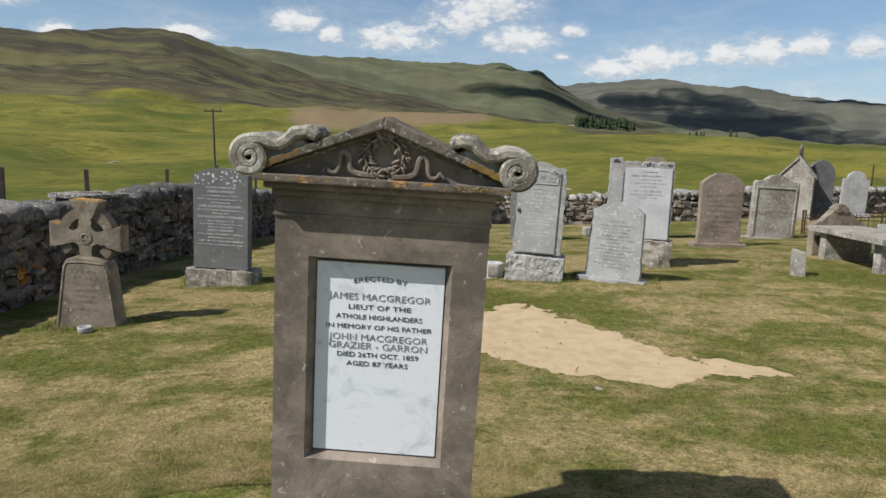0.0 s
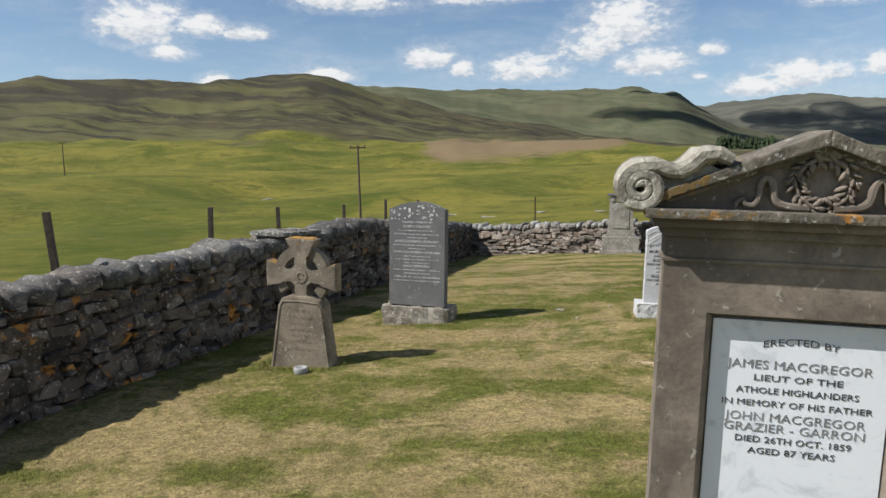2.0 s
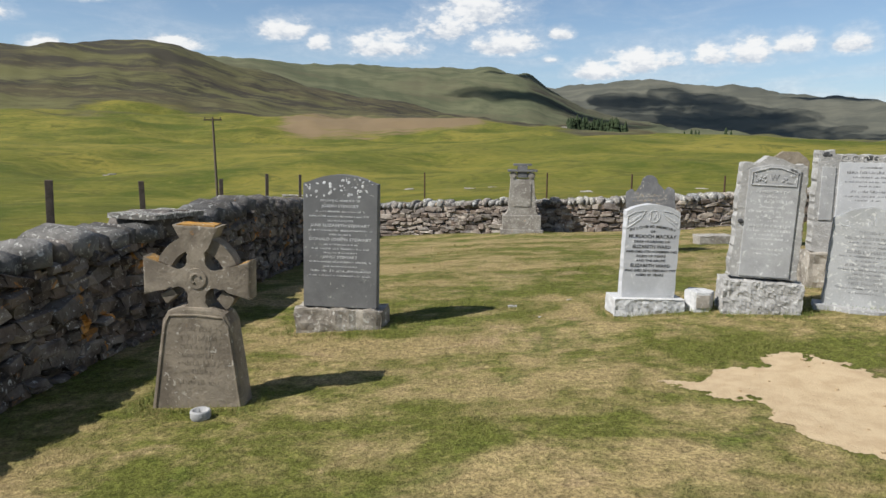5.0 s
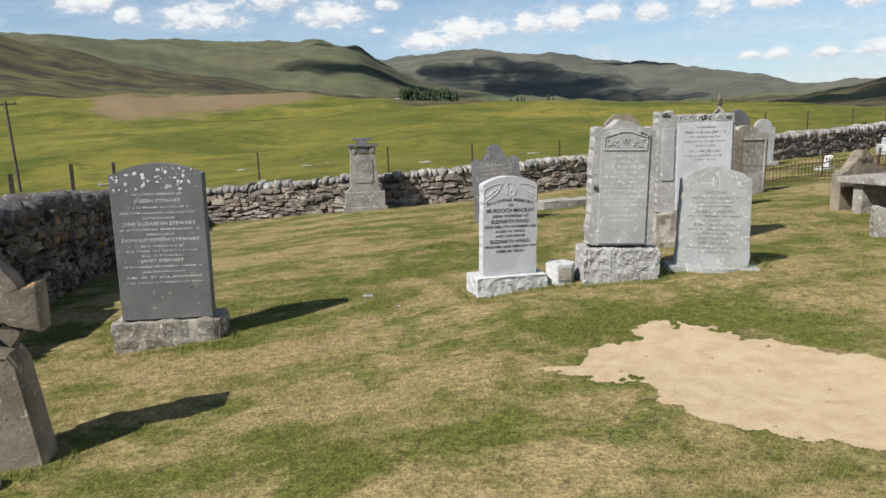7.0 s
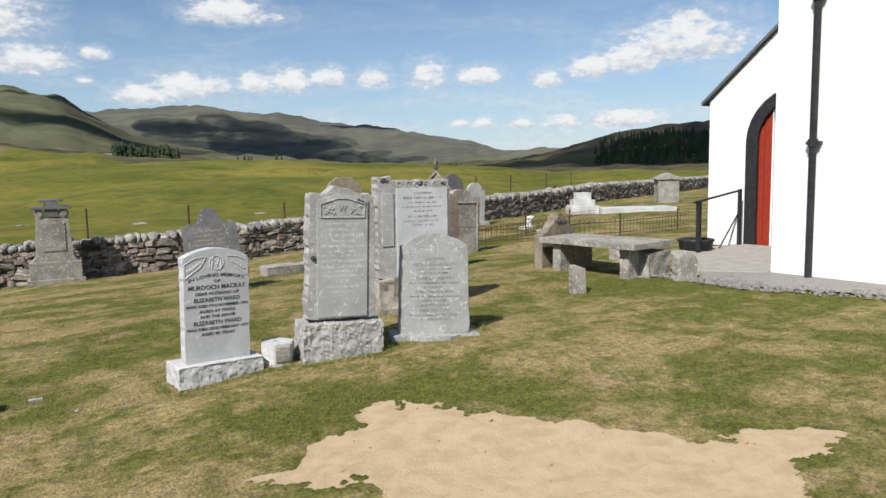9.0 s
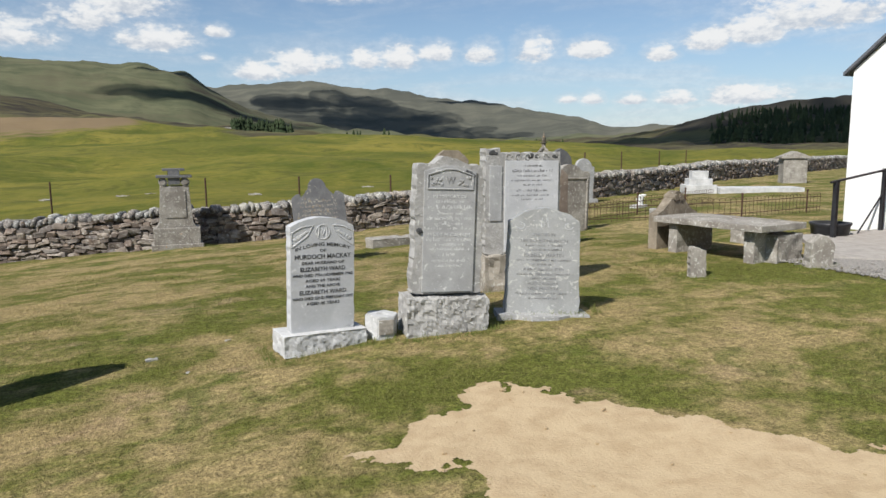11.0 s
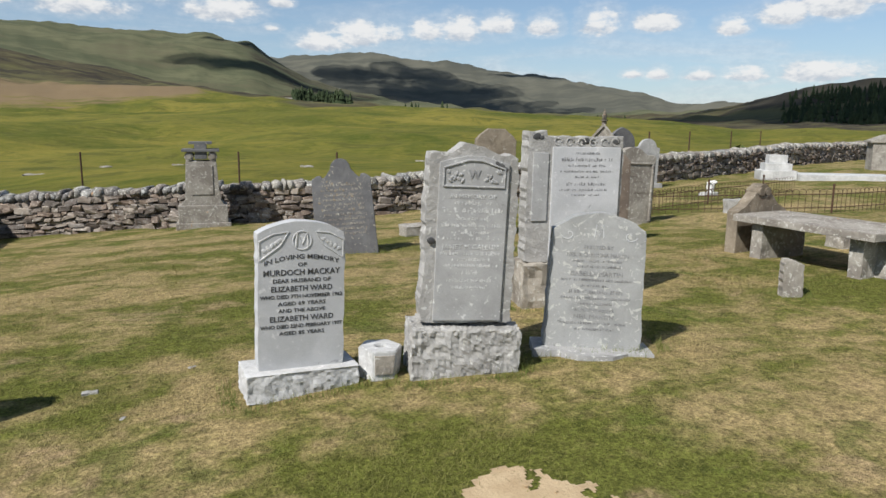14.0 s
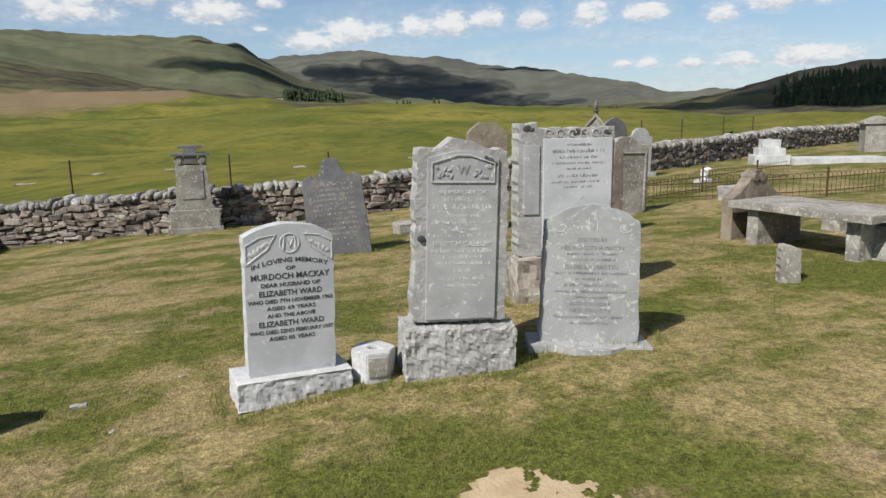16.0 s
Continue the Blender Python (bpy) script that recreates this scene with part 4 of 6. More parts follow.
def grey_headstone():
    root = thing("headstone", pose(-2.83, 8.04, -0.31, 0, 1.0, -6), "dark grey granite headstone with white letters on a rough plinth", "headstone")
    part("plinth", rough_block((0.82, 0.36, 0.29), (0, 0.12, -0.05), 3, 0.018, 10), PLINTHSTONE, root, "rock-faced pale brown plinth")
    bm = bmesh.new()
    slab(bm, arched_outline(0.675, 0.24, 1.36, 1.44, 0.03), 0.0, 0.13, 0.006)
    face = part("tablet", bm, SLATEGREY, root)
    y = -0.001
    rng = random.Random(9)
    lines = (("IN LOVING MEMORY OF", 1.20, 0.028, 0.36), ("JOSEPH STEWART", 1.148, 0.036, 0.34), (None, 1.105, 0.024, 0.44), (None, 1.062, 0.024, 0.56), ("AND HIS DAUGHTER", 1.022, 0.022, 0.24),
             ("JANE ELIZABETH STEWART", 0.975, 0.036, 0.54), (None, 0.935, 0.024, 0.58), (None, 0.898, 0.022, 0.2), ("DONALD JOSEPH STEWART", 0.85, 0.036, 0.57), (None, 0.808, 0.024, 0.3), (None, 0.77, 0.024, 0.52),
             (None, 0.733, 0.022, 0.3), ("JANET STEWART", 0.69, 0.034, 0.32), (None, 0.65, 0.024, 0.57), (None, 0.61, 0.022, 0.3), (None, 0.565, 0.032, 0.54), (None, 0.525, 0.024, 0.57))
    for text, z, size, w in lines:
        if text:
            writing(face, text, 0, y, z, size, PALELETTER, w, bold=0.01)
        else:
            worn_line(face, rng, 0, y, z, size * 0.62, w, PALELETTER)
    bm = bmesh.new()
    for i in range(46):
        x = rng.uniform(-0.31, 0.31)
        z = 1.33 + rng.uniform(-0.09, 0.075) - 0.16 * x * x
        s = rng.uniform(0.006, 0.018)
        ball(bm, (x, 0.0, z), (s, 0.003, s * rng.uniform(0.4, 0.9)), rng.uniform(0, 3), 7)
    tagged(part("carved_leaves", bm, PALELETTER, root, "carved foliage blotched with pale lichen"), "carved foliage blotched with pale lichen", kind="stuff")


grey_headstone()


def white_headstone():
    """The small pale stone with crisp black letters."""
    root = thing("headstone", pose(-0.055, 7.99, -0.115, 0, 1.6, 3), "small white granite headstone with black letters on a white plinth", "headstone")
    part("plinth", rough_block((0.645, 0.30, 0.165), (0, 0.07, 0.0), 7, 0.008, 26, 0.012, 20.0, keep_top=True), GRANITE_WHITE, root, "white rock-faced plinth")
    bm = bmesh.new()
    rough_edge(bm, arched_outline(0.485, 0.16, 0.94, 1.005, 0.0), -0.005, 0.095, 4, 0.005)
    face = part("tablet", bm, GRANITE, root)
    face.data.materials[0] = GRANITE_PALE
    y = -0.006
    for text, z, size, w, c in (("IN LOVING MEMORY", 0.795, 0.036, 0.42, 0.034), ("OF", 0.752, 0.030, 0.05, 0), ("MURDOCH MACKAY", 0.703, 0.047, 0.43, 0), ("DEAR HUSBAND OF", 0.662, 0.031, 0.325, 0),
                                ("ELIZABETH WARD", 0.612, 0.043, 0.345, 0), ("WHO DIED 7TH NOVEMBER 1962", 0.572, 0.030, 0.465, 0), ("AGED 69 YEARS", 0.532, 0.030, 0.27, 0), ("AND THE ABOVE", 0.492, 0.030, 0.265, 0),
                                ("ELIZABETH WARD", 0.442, 0.043, 0.36, 0), ("WHO DIED 22ND FEBRUARY 1977", 0.402, 0.030, 0.465, 0), ("AGED 85 YEARS", 0.362, 0.030, 0.255, 0)):
        writing(face, text, 0, y, z, size, LEAD, w, 0, 0.001, c, 0.012)
    bm = bmesh.new()
    for s in (-1, 1):
        band(bm, [(s * 0.235, 0.79, 0.004), (s * 0.235, 0.895, 0.004), (s * 0.16, 0.935, 0.004), (s * 0.075, 0.945, 0.004), (s * 0.12, 0.87, 0.004), (s * 0.235, 0.79, 0.004)], -0.009, 0.0)
        for i in range(5):
            ball(bm, (s * (0.12 + 0.022 * i), -0.005, 0.90 - 0.014 * i), (0.018, 0.004, 0.011), s * 0.7 * i, 8)
    band(bm, [(-0.035, 0.855, 0.006), (-0.028, 0.94, 0.006), (0.0, 0.875, 0.006), (0.028, 0.94, 0.006), (0.035, 0.855, 0.006)], -0.009, 0.0)
    band(bm, [(0.052 * math.cos(t), 0.897 + 0.052 * math.sin(t), 0.003) for t in [0.3 * i for i in range(22)]], -0.009, 0.0)
    tagged(part("monogram", bm, GRANITE_WHITE, root), kind="stuff")


GRANITE_PALE = stone("fine_pale_granite", (0.46, 0.465, 0.465), (0.39, 0.395, 0.395), (0.60, 0.60, 0.59), 0.3, 0.0, 260, relief=0.0008)
white_headstone()


def flower_block():
    root = thing("flower_holder", pose(0.415, 7.96, -0.075, 0, 2, -4), "small six-sided stone flower holder with a round hole", "flower holder")
    bm = bmesh.new()
    n = 6
    pts = [(0.142 * math.cos(2 * math.pi * i / n) * 0.95, 0.142 * math.sin(2 * math.pi * i / n)) for i in range(n)]
    low = [bm.verts.new((x * 0.93, y * 0.93 + 0.06, 0)) for x, y in pts]
    top = [bm.verts.new((x, y + 0.06, 0.19)) for x, y in pts]
    hole = [bm.verts.new((0.038 * math.cos(2 * math.pi * i / n), 0.038 * math.sin(2 * math.pi * i / n) + 0.06, 0.19)) for i in range(n)]
    deep = [bm.verts.new((v.co.x, v.co.y, 0.14)) for v in hole]
    for i in range(n):
        j = (i + 1) % n
        bm.faces.new((low[i], low[j], top[j], top[i]))
        bm.faces.new((top[i], top[j], hole[j], hole[i]))
        bm.faces.new((hole[i], hole[j], deep[j], deep[i]))
    bm.faces.new(deep)
    bm.faces.new(list(reversed(low)))
    bmesh.ops.bevel(bm, geom=list(bm.edges), offset=0.006, segments=2, affect="EDGES")
    part("block", bm, GRANITE_WHITE, root)
    bm = bmesh.new()
    slab(bm, ((-0.055, 0.05), (0.055, 0.05), (0.06, 0.165), (-0.06, 0.165)), -0.067, -0.03, 0.004)
    part("panel", bm, PLINTHSTONE, root, "lichened brown panel set in its front")


flower_block()


def tall_headstone():
    """The tall rock-edged stone on a big rough block."""
    root = thing("headstone", pose(0.885, 7.83, -0.11, 0, 2.3, -11), "tall grey granite headstone with rock-faced edges on a rough block", "headstone")
    part("plinth", rough_block((0.665, 0.36, 0.37), (0, 0.10, -0.02), 12, 0.010, 30, 0.018, 25.0), GRANITE_ROUGH, root, "rough rock-faced granite block")
    bm = bmesh.new()
    rough_edge(bm, [(0.275, 0.365), (0.262, 1.36), (0.10, 1.375), (0.05, 1.415), (-0.05, 1.415), (-0.10, 1.375), (-0.262, 1.355), (-0.275, 0.365)], 0.012, 0.18, 6, 0.015)
    part("stone", bm, GRANITE_ROUGH, root, "rock-faced edge with pale lichen")
    bm = bmesh.new()
    slab(bm, [(0.205, 0.385), (0.205, 1.315), (0.05, 1.355), (-0.05, 1.355), (-0.205, 1.315), (-0.205, 0.385)], -0.004, 0.02, 0.003)
    face = part("panel", bm, GRANITE, root, "smooth grey panel with worn white letters")
    bm = bmesh.new()
    band(bm, [(-0.18, 1.18, 0.006), (-0.18, 1.285, 0.006), (-0.04, 1.33, 0.006), (0.04, 1.33, 0.006), (0.18, 1.285, 0.006), (0.18, 1.18, 0.006), (-0.18, 1.18, 0.006)], -0.012, 0.0)
    rng = random.Random(14)
    for s in (-1, 1):
        for i in range(8):
            ball(bm, (s * (0.07 + 0.012 * i), -0.006, 1.235 + rng.uniform(-0.03, 0.035)), (0.016, 0.005, 0.009), rng.uniform(0, 3), 7)
    part("carved_frieze", bm, GRANITE, root)
    writing(face, "W", 0, -0.006, 1.225, 0.075, LEADPALE, 0.07)
    for text, z, size, w in (("IN MEMORY OF", 1.112, 0.036, 0.27), (None, 1.075, 0.022, 0.22), (None, 1.03, 0.036, 0.36), (None, 0.985, 0.02, 0.2), (None, 0.945, 0.024, 0.36), (None, 0.905, 0.022, 0.2), (None, 0.87, 0.022, 0.34),
                             ("JANET M CALLUM", 0.815, 0.042, 0.34), (None, 0.78, 0.024, 0.36), (None, 0.745, 0.022, 0.22), (None, 0.71, 0.022, 0.32), (None, 0.665, 0.03, 0.1), (None, 0.62, 0.024, 0.32), (None, 0.58, 0.022, 0.22)):
        if text:
            writing(face, text, 0, -0.005, z, size, PALELETTER, w)
        else:
            worn_line(face, rng, 0, -0.0035, z, size * 0.8, w, PALELETTER)
    for x, z, s in ((-0.235, 0.86, 0.026), (0.155, 1.30, 0.03), (0.185, 1.285, 0.02), (0.13, 1.32, 0.016)):
        bm = bmesh.new()
        ball(bm, (x, 0.0, z), (s, 0.008, s * 0.8), 0.4, 8)
        part("lichen_spot", bm, LEAD, root, "black lichen spot")


tall_headstone()


def round_headstone():
    root = thing("headstone", pose(1.78, 7.82, -0.09, -2, 1.8, -25), "pale grey granite headstone with a shallow arched top", "headstone")
    root.scale = (0.97, 0.97, 0.97)
    bm = bmesh.new()
    n = 14
    front = [(0.40 - 0.80 * i / n, -0.10 - 0.10 * max(0, 1 - (abs(0.40 - 0.80 * i / n) / 0.2) ** 4) if abs(0.40 - 0.80 * i / n) < 0.2 else -0.10) for i in range(n + 1)]
    pts = [(-0.40, 0.2), (0.40, 0.2)] + front
    low = [bm.verts.new((x, y, -0.08)) for x, y in pts]
    top = [bm.verts.new((x * 0.985, y, 0.10)) for x, y in pts]
    for i in range(len(pts)):
        j = (i + 1) % len(pts)
        bm.faces.new((low[i], low[j], top[j], top[i]))
    bm.faces.new(top)
    bm.faces.new(list(reversed(low)))
    part("plinth", bm, GRANITE, root, "low granite plinth with a bowed middle")
    bm = bmesh.new()
    rough_edge(bm, [(0.325, 0.10), (0.30, 0.885)] + arched_outline(0.60, 0.0, 0.885, 1.0, 0.0)[1:-1] + [(-0.30, 0.885), (-0.325, 0.10)], 0.0, 0.12, 8, 0.006)
    face = part("tablet", bm, GRANITE_MID, root)
    rng = random.Random(17)
    for text, z, size, w in (("ERECTED BY", 0.765, 0.034, 0.19), ("NEIL & CHRISTINA MARTIN", 0.712, 0.036, 0.40), (None, 0.677, 0.024, 0.33), (None, 0.64, 0.024, 0.3), ("ISABELLA MARTIN", 0.585, 0.042, 0.34), (None, 0.55, 0.024, 0.46),
                             (None, 0.512, 0.024, 0.2), (None, 0.467, 0.036, 0.36), (None, 0.428, 0.024, 0.46), (None, 0.39, 0.024, 0.22), ("ALSO THE ABOVE", 0.345, 0.030, 0.26), ("NEIL MARTIN", 0.298, 0.04, 0.26),
                             (None, 0.258, 0.026, 0.42), (None, 0.218, 0.024, 0.26)):
        if text:
            writing(face, text, 0, -0.001, z, size, WORNLETTER, w, 0, 0.001)
        else:
            worn_line(face, rng, 0, -0.0002, z, size * 0.68, w, WORNLETTER)
    bm = bmesh.new()
    band(bm, [(-0.03, 0.84, 0.004), (-0.022, 0.925, 0.004), (0.0, 0.855, 0.004), (0.022, 0.925, 0.004), (0.03, 0.84, 0.004)], -0.003, 0.002)
    for s in (-1, 1):
        band(bm, [(s * (0.20 + 0.05 * math.cos(t) * t / 6), 0.86 + 0.045 * math.sin(t) * t / 6, 0.003) for t in [0.5 * i for i in range(13)]], -0.003, 0.002)
    tagged(part("monogram", bm, GRANITE_PALE, root), kind="stuff")


GRANITE_MID = stone("mid_grey_granite", (0.315, 0.32, 0.31), (0.245, 0.25, 0.24), (0.48, 0.48, 0.44), 0.6, 0.0, 200, relief=0.0012)
round_headstone()


def big_headstone():
    root = thing("headstone", pose(2.37, 9.02, -0.10, 0, 0.6, -10), "large pale granite headstone with black-lichened corners on rough block", "headstone")
    part("plinth", rough_block((0.90, 0.42, 0.44), (0, 0.12, -0.02), 15, 0.02, 12), PLINTHSTONE, root, "rock-faced granite block")
    bm = bmesh.new()
    rough_edge(bm, [(0.405, 0.41), (0.405, 1.44), (0.30, 1.43), (-0.25, 1.43), (-0.26, 1.47), (-0.405, 1.465), (-0.405, 0.41)], 0.012, 0.19, 16, 0.01)
    part("stone", bm, GRANITE_ROUGH, root)
    bm = bmesh.new()
    slab(bm, [(0.38, 0.43), (0.38, 1.35), (-0.205, 1.35), (-0.205, 0.43)], -0.006, 0.03, 0.004)
    face = part("panel", bm, GRANITE_PALE, root)
    bm = bmesh.new()
    slab(bm, [(-0.235, 0.75), (-0.235, 1.30), (-0.365, 1.30), (-0.365, 0.75)], 0.0, 0.03, 0.004)
    part("side_panel", bm, GRANITE, root)
    rng = random.Random(19)
    for z, size, w in ((1.29, 0.028, 0.2), (1.235, 0.042, 0.44), (1.19, 0.03, 0.32), (1.145, 0.026, 0.46), (1.10, 0.024, 0.2), (1.04, 0.036, 0.34), (0.995, 0.026, 0.46), (0.955, 0.024, 0.24)):
        worn_line(face, rng, 0.09, -0.0055, z, size * 0.7, w, WORNLETTER)
    bm = bmesh.new()
    for x in (-0.16, -0.06, 0.04, 0.14, 0.24, 0.33):
        band(bm, [(x + 0.03 * math.cos(t), 1.39 + 0.028 * math.sin(t), 0.007) for t in [0.45 * i for i in range(12)]], 0.005, 0.03)
    part("carved_frieze", bm, GRANITE_ROUGH, root)
    for x, z, s in ((-0.34, 1.43, 0.05), (-0.30, 1.42, 0.03), (0.08, 1.40, 0.05), (0.13, 1.38, 0.03), (0.34, 1.40, 0.05), (0.06, 1.38, 0.02), (-0.27, 0.985, 0.022)):
        bm = bmesh.new()
        ball(bm, (x, 0.011, z), (s * 0.75, 0.006, s * 0.5), x, 9)
        part("lichen_spot", bm, LEAD, root, "black lichen spot")


big_headstone()


# ---- stones farther back ----
def leaning_slate():
    root = thing("headstone", pose(1.43, 12.75, -0.34, -3, -4.5, -18), "leaning dark slate headstone with a shaped top", "headstone")
    bm = bmesh.new()
    half = [(0.40, -0.1), (0.37, 1.07), (0.30, 1.12), (0.255, 1.12), (0.235, 1.06), (0.20, 1.09), (0.155, 1.16)]
    top = arc(0, 1.20, 0.125, -10, 190, 12)
    slab(bm, half + top + [(-x, z) for x, z in reversed(half)], 0, 0.09, 0.008)
    face = part("tablet", bm, DARKSLATE, root)
    rng = random.Random(23)
    for i in range(11):
        worn_line(face, rng, 0, -0.001, 0.98 - 0.062 * i, 0.03, 0.5, GREYSAND)
    bm = bmesh.new()
    for i in range(34):
        s = rng.uniform(0.008, 0.022)
        ball(bm, (rng.uniform(-0.3, 0.3), 0.0, rng.uniform(0.35, 1.05)), (s, 0.004, s * 0.7), rng.uniform(0, 3), 7)
    tagged(part("lichen_spots", bm, CROSSSTONE, root, "pale lichen spots"), "pale lichen spots", kind="stuff")


leaning_slate()


def pillar_monument():
    root = thing("pillar_monument", pose(-0.02, 18.2, -0.72, 0, 0, -4), "tapering grey sandstone pillar monument on a stepped base", "monument")
    bm = bmesh.new()
    block(bm, (1.00, 0.6, 0.22), (0, 0.2, 0), 0.015)
    block(bm, (0.90, 0.52, 0.34), (0, 0.2, 0.216), 0.02)
    part("base", bm, GREYSAND, root)
    bm = bmesh.new()
    slab(bm, [(-0.40, 0.55), (0.40, 0.55), (0.31, 0.66), (0.275, 1.40), (-0.275, 1.40), (-0.31, 0.66)], 0.0, 0.42, 0.012)
    part("shaft", bm, GREYSAND, root)
    bm = bmesh.new()
    block(bm, (0.68, 0.5, 0.05), (0, 0.2, 1.57), 0.008)
    block(bm, (0.22, 0.42, 0.28), (0, 0.19, 1.43), 0.01)
    block(bm, (0.42, 0.44, 0.045), (0, 0.2, 1.71), 0.008)
    part("cap", bm, DARKSLATE, root, "dark moulded cap")
    for s in (-1, 1):
        bm = bmesh.new()
        slab(bm, arc(s * 0.21, 1.48, 0.085, 0, 340, 17), -0.01, 0.4, 0.01)
        slab(bm, arc(s * 0.21, 1.48, 0.05, 0, 340, 17), -0.025, 0.0, 0.006)
        part("roundel", bm, GREYSAND, root)
    bm = bmesh.new()
    block(bm, (0.40, 0.02, 0.55), (0, -0.005, 0.76), 0.005)
    part("panel", bm, GREYSAND, root)


pillar_monument()


def low_kerb():
    root = thing("low_tombstone", pose(3.3, 14.4, -0.40, 0, 0, 2), "low weathered grey stone block lying in the grass", "tombstone")
    part("block", rough_block((1.2, 0.4, 0.26), (0, 0, 0), 25, 0.015, 7), GREYSAND, root)


low_kerb()


def shaped_stone(at, w, h, top, mat, label, yaw=0, lean=0, thick=0.12, plinth=None, border=False, writing_rows=0, seed=1):
    """A headstone with one of several tops, on its own plinth."""
    x, y = at
    root = thing("headstone", pose(x, y, ground_z(x, y) - 0.04, 0, lean, yaw), label, "headstone")
    z0 = plinth[1] if plinth else -0.05
    if plinth:
        bm = bmesh.new()
        block(bm, (plinth[0], thick + 0.16, plinth[1] + 0.03), (0, thick / 2, -0.02), 0.015)
        if len(plinth) > 2:
            block(bm, (plinth[0] * 0.9, thick + 0.08, plinth[2]), (0, thick / 2, plinth[1]), 0.02)
            z0 += plinth[2]
        part("plinth", bm, mat, root)
    hw = w / 2
    if top == "gable":
        out = [(hw, z0), (hw, h - 0.16), (hw * 0.78, h - 0.09), (0.12, h), (-0.12, h), (-hw * 0.78, h - 0.09), (-hw, h - 0.16), (-hw, z0)]
    elif top == "scroll":
        out = [(hw, z0), (hw, h - 0.16), (hw * 0.92, h - 0.12), (hw * 0.6, h - 0.13)] + arc(0, h - 0.13, hw * 0.52, 12, 168, 10, 0.13) + [(-hw * 0.6, h - 0.13), (-hw * 0.92, h - 0.12), (-hw, h - 0.16), (-hw, z0)]
    elif top == "gothic":
        out = [(hw, z0), (hw, h - 0.36)] + [(hw - 2 * hw * (1 - math.cos(radians(a))), h - 0.36 + 0.36 * math.sin(radians(a)) / math.sin(radians(60))) for a in range(10, 61, 10)]
        out += [(-x_, z_) for x_, z_ in reversed(out)][1:]
    elif top == "shoulder":
        out = [(hw, z0), (hw, h - 0.22), (hw * 0.72, h - 0.22)] + arc(0, h - 0.22, hw * 0.72, 8, 172, 10, 0.22) + [(-hw * 0.72, h - 0.22), (-hw, h - 0.22), (-hw, z0)]
    else:
        out = [(hw, z0), (hw * 0.97, h - 0.1)] + arc(0, h - 0.1, hw * 0.97, 8, 172, 10, 0.1) + [(-hw * 0.97, h - 0.1), (-hw, z0)]
    bm = bmesh.new()
    slab(bm, out, 0, thick, 0.012)
    face = part("tablet", bm, mat, root)
    if border:
        bm = bmesh.new()
        band(bm, [(-hw + 0.05, z0 + 0.05, 0.025), (-hw + 0.05, h - 0.25, 0.025), (hw - 0.05, h - 0.25, 0.025), (hw - 0.05, z0 + 0.05, 0.025)], -0.018, 0.01)
        part("border", bm, mat, root)
    rng = random.Random(seed)
    for i in range(writing_rows):
        worn_line(face, rng, 0, -0.001, h - 0.38 - 0.085 * i, 0.035, w * 0.66, mat)
    return root


shaped_stone((4.40, 11.45), 0.70, 1.27, "gable", REDSTONE, "weathered red-brown sandstone headstone on a low plinth", 0, 0, 0.13, (0.88, 0.10), False, 8, 3)
shaped_stone((6.08, 13.2), 0.84, 1.26, "scroll", GREYSAND, "grey sandstone headstone with scrolled top and raised border", -2, 1.5, 0.14, (1.0, 0.05), True, 5, 4)
shaped_stone((3.80, 13.4), 0.60, 1.60, "gable", CROSSSTONE, "tall weathered brown headstone with a lichened gable top", -12, 1, 0.14, None, False, 6, 8)
shaped_stone((9.55, 18.2), 0.68, 1.58, "gothic", DARKSLATE, "dark pointed gothic headstone on a pale stepped plinth", -4, 0, 0.12, (1.0, 0.16, 0.34), False, 5, 5)
shaped_stone((10.9, 19.0), 0.66, 1.30, "shoulder", GRANITE, "pale grey headstone with a rounded shoulder top", -10, 2, 0.12, (0.9, 0.16), False, 4, 6)


def finial_stone():
    x, y = 8.75, 17.9
    root = thing("headstone", pose(x, y, ground_z(x, y) - 0.05, 0, 1, -35) @ Matrix.Diagonal((1.1, 1.1, 1.16, 1)), "grey gabled headstone topped with a small stone finial", "headstone")
    bm = bmesh.new()
    slab(bm, [(0.36, 0), (0.36, 1.0), (0.0, 1.42), (-0.36, 1.0), (-0.36, 0)], 0, 0.2, 0.012)
    part("tablet", bm, GREYSAND, root)
    for s in (-1, 1):
        bm = bmesh.new()
        o = [(s * 0.42, 0.96), (s * 0.40, 1.02), (0, 1.49), (0, 1.41)]
        slab(bm, o, -0.04, 0.24, 0.006)
        part("coping", bm, GREYSAND, root)
    bm = bmesh.new()
    for z0, z1, r0, r1 in ((1.46, 1.52, 0.055, 0.045), (1.52, 1.545, 0.075, 0.075), (1.545, 1.62, 0.04, 0.05), (1.62, 1.76, 0.05, 0.008)):
        tube(bm, (0, 0.1, z0), (0, 0.1, z1), r0, 8, r1)
    part("finial", bm, MOSSYSTONE, root)


finial_stone()


def small_marker(x, y, w, h, label, pointed):
    root = thing("grave_marker", pose(x, y, ground_z(x, y) - 0.05, 2, 2 if pointed else -3, -25), label, "grave marker")
    bm = bmesh.new()
    hw = w / 2
    out = [(hw, 0), (hw, h * 0.78), (0, h), (-hw, h * 0.78), (-hw, 0)] if pointed else [(hw, 0), (hw * 0.95, h * 0.86), (hw * 0.3, h * 0.92), (-hw * 0.8, h), (-hw, h * 0.9), (-hw, 0)]
    rough_edge(bm, out, 0, w * 0.55, 33 if pointed else 31, 0.008)
    part("stone", bm, GREYSAND, root)


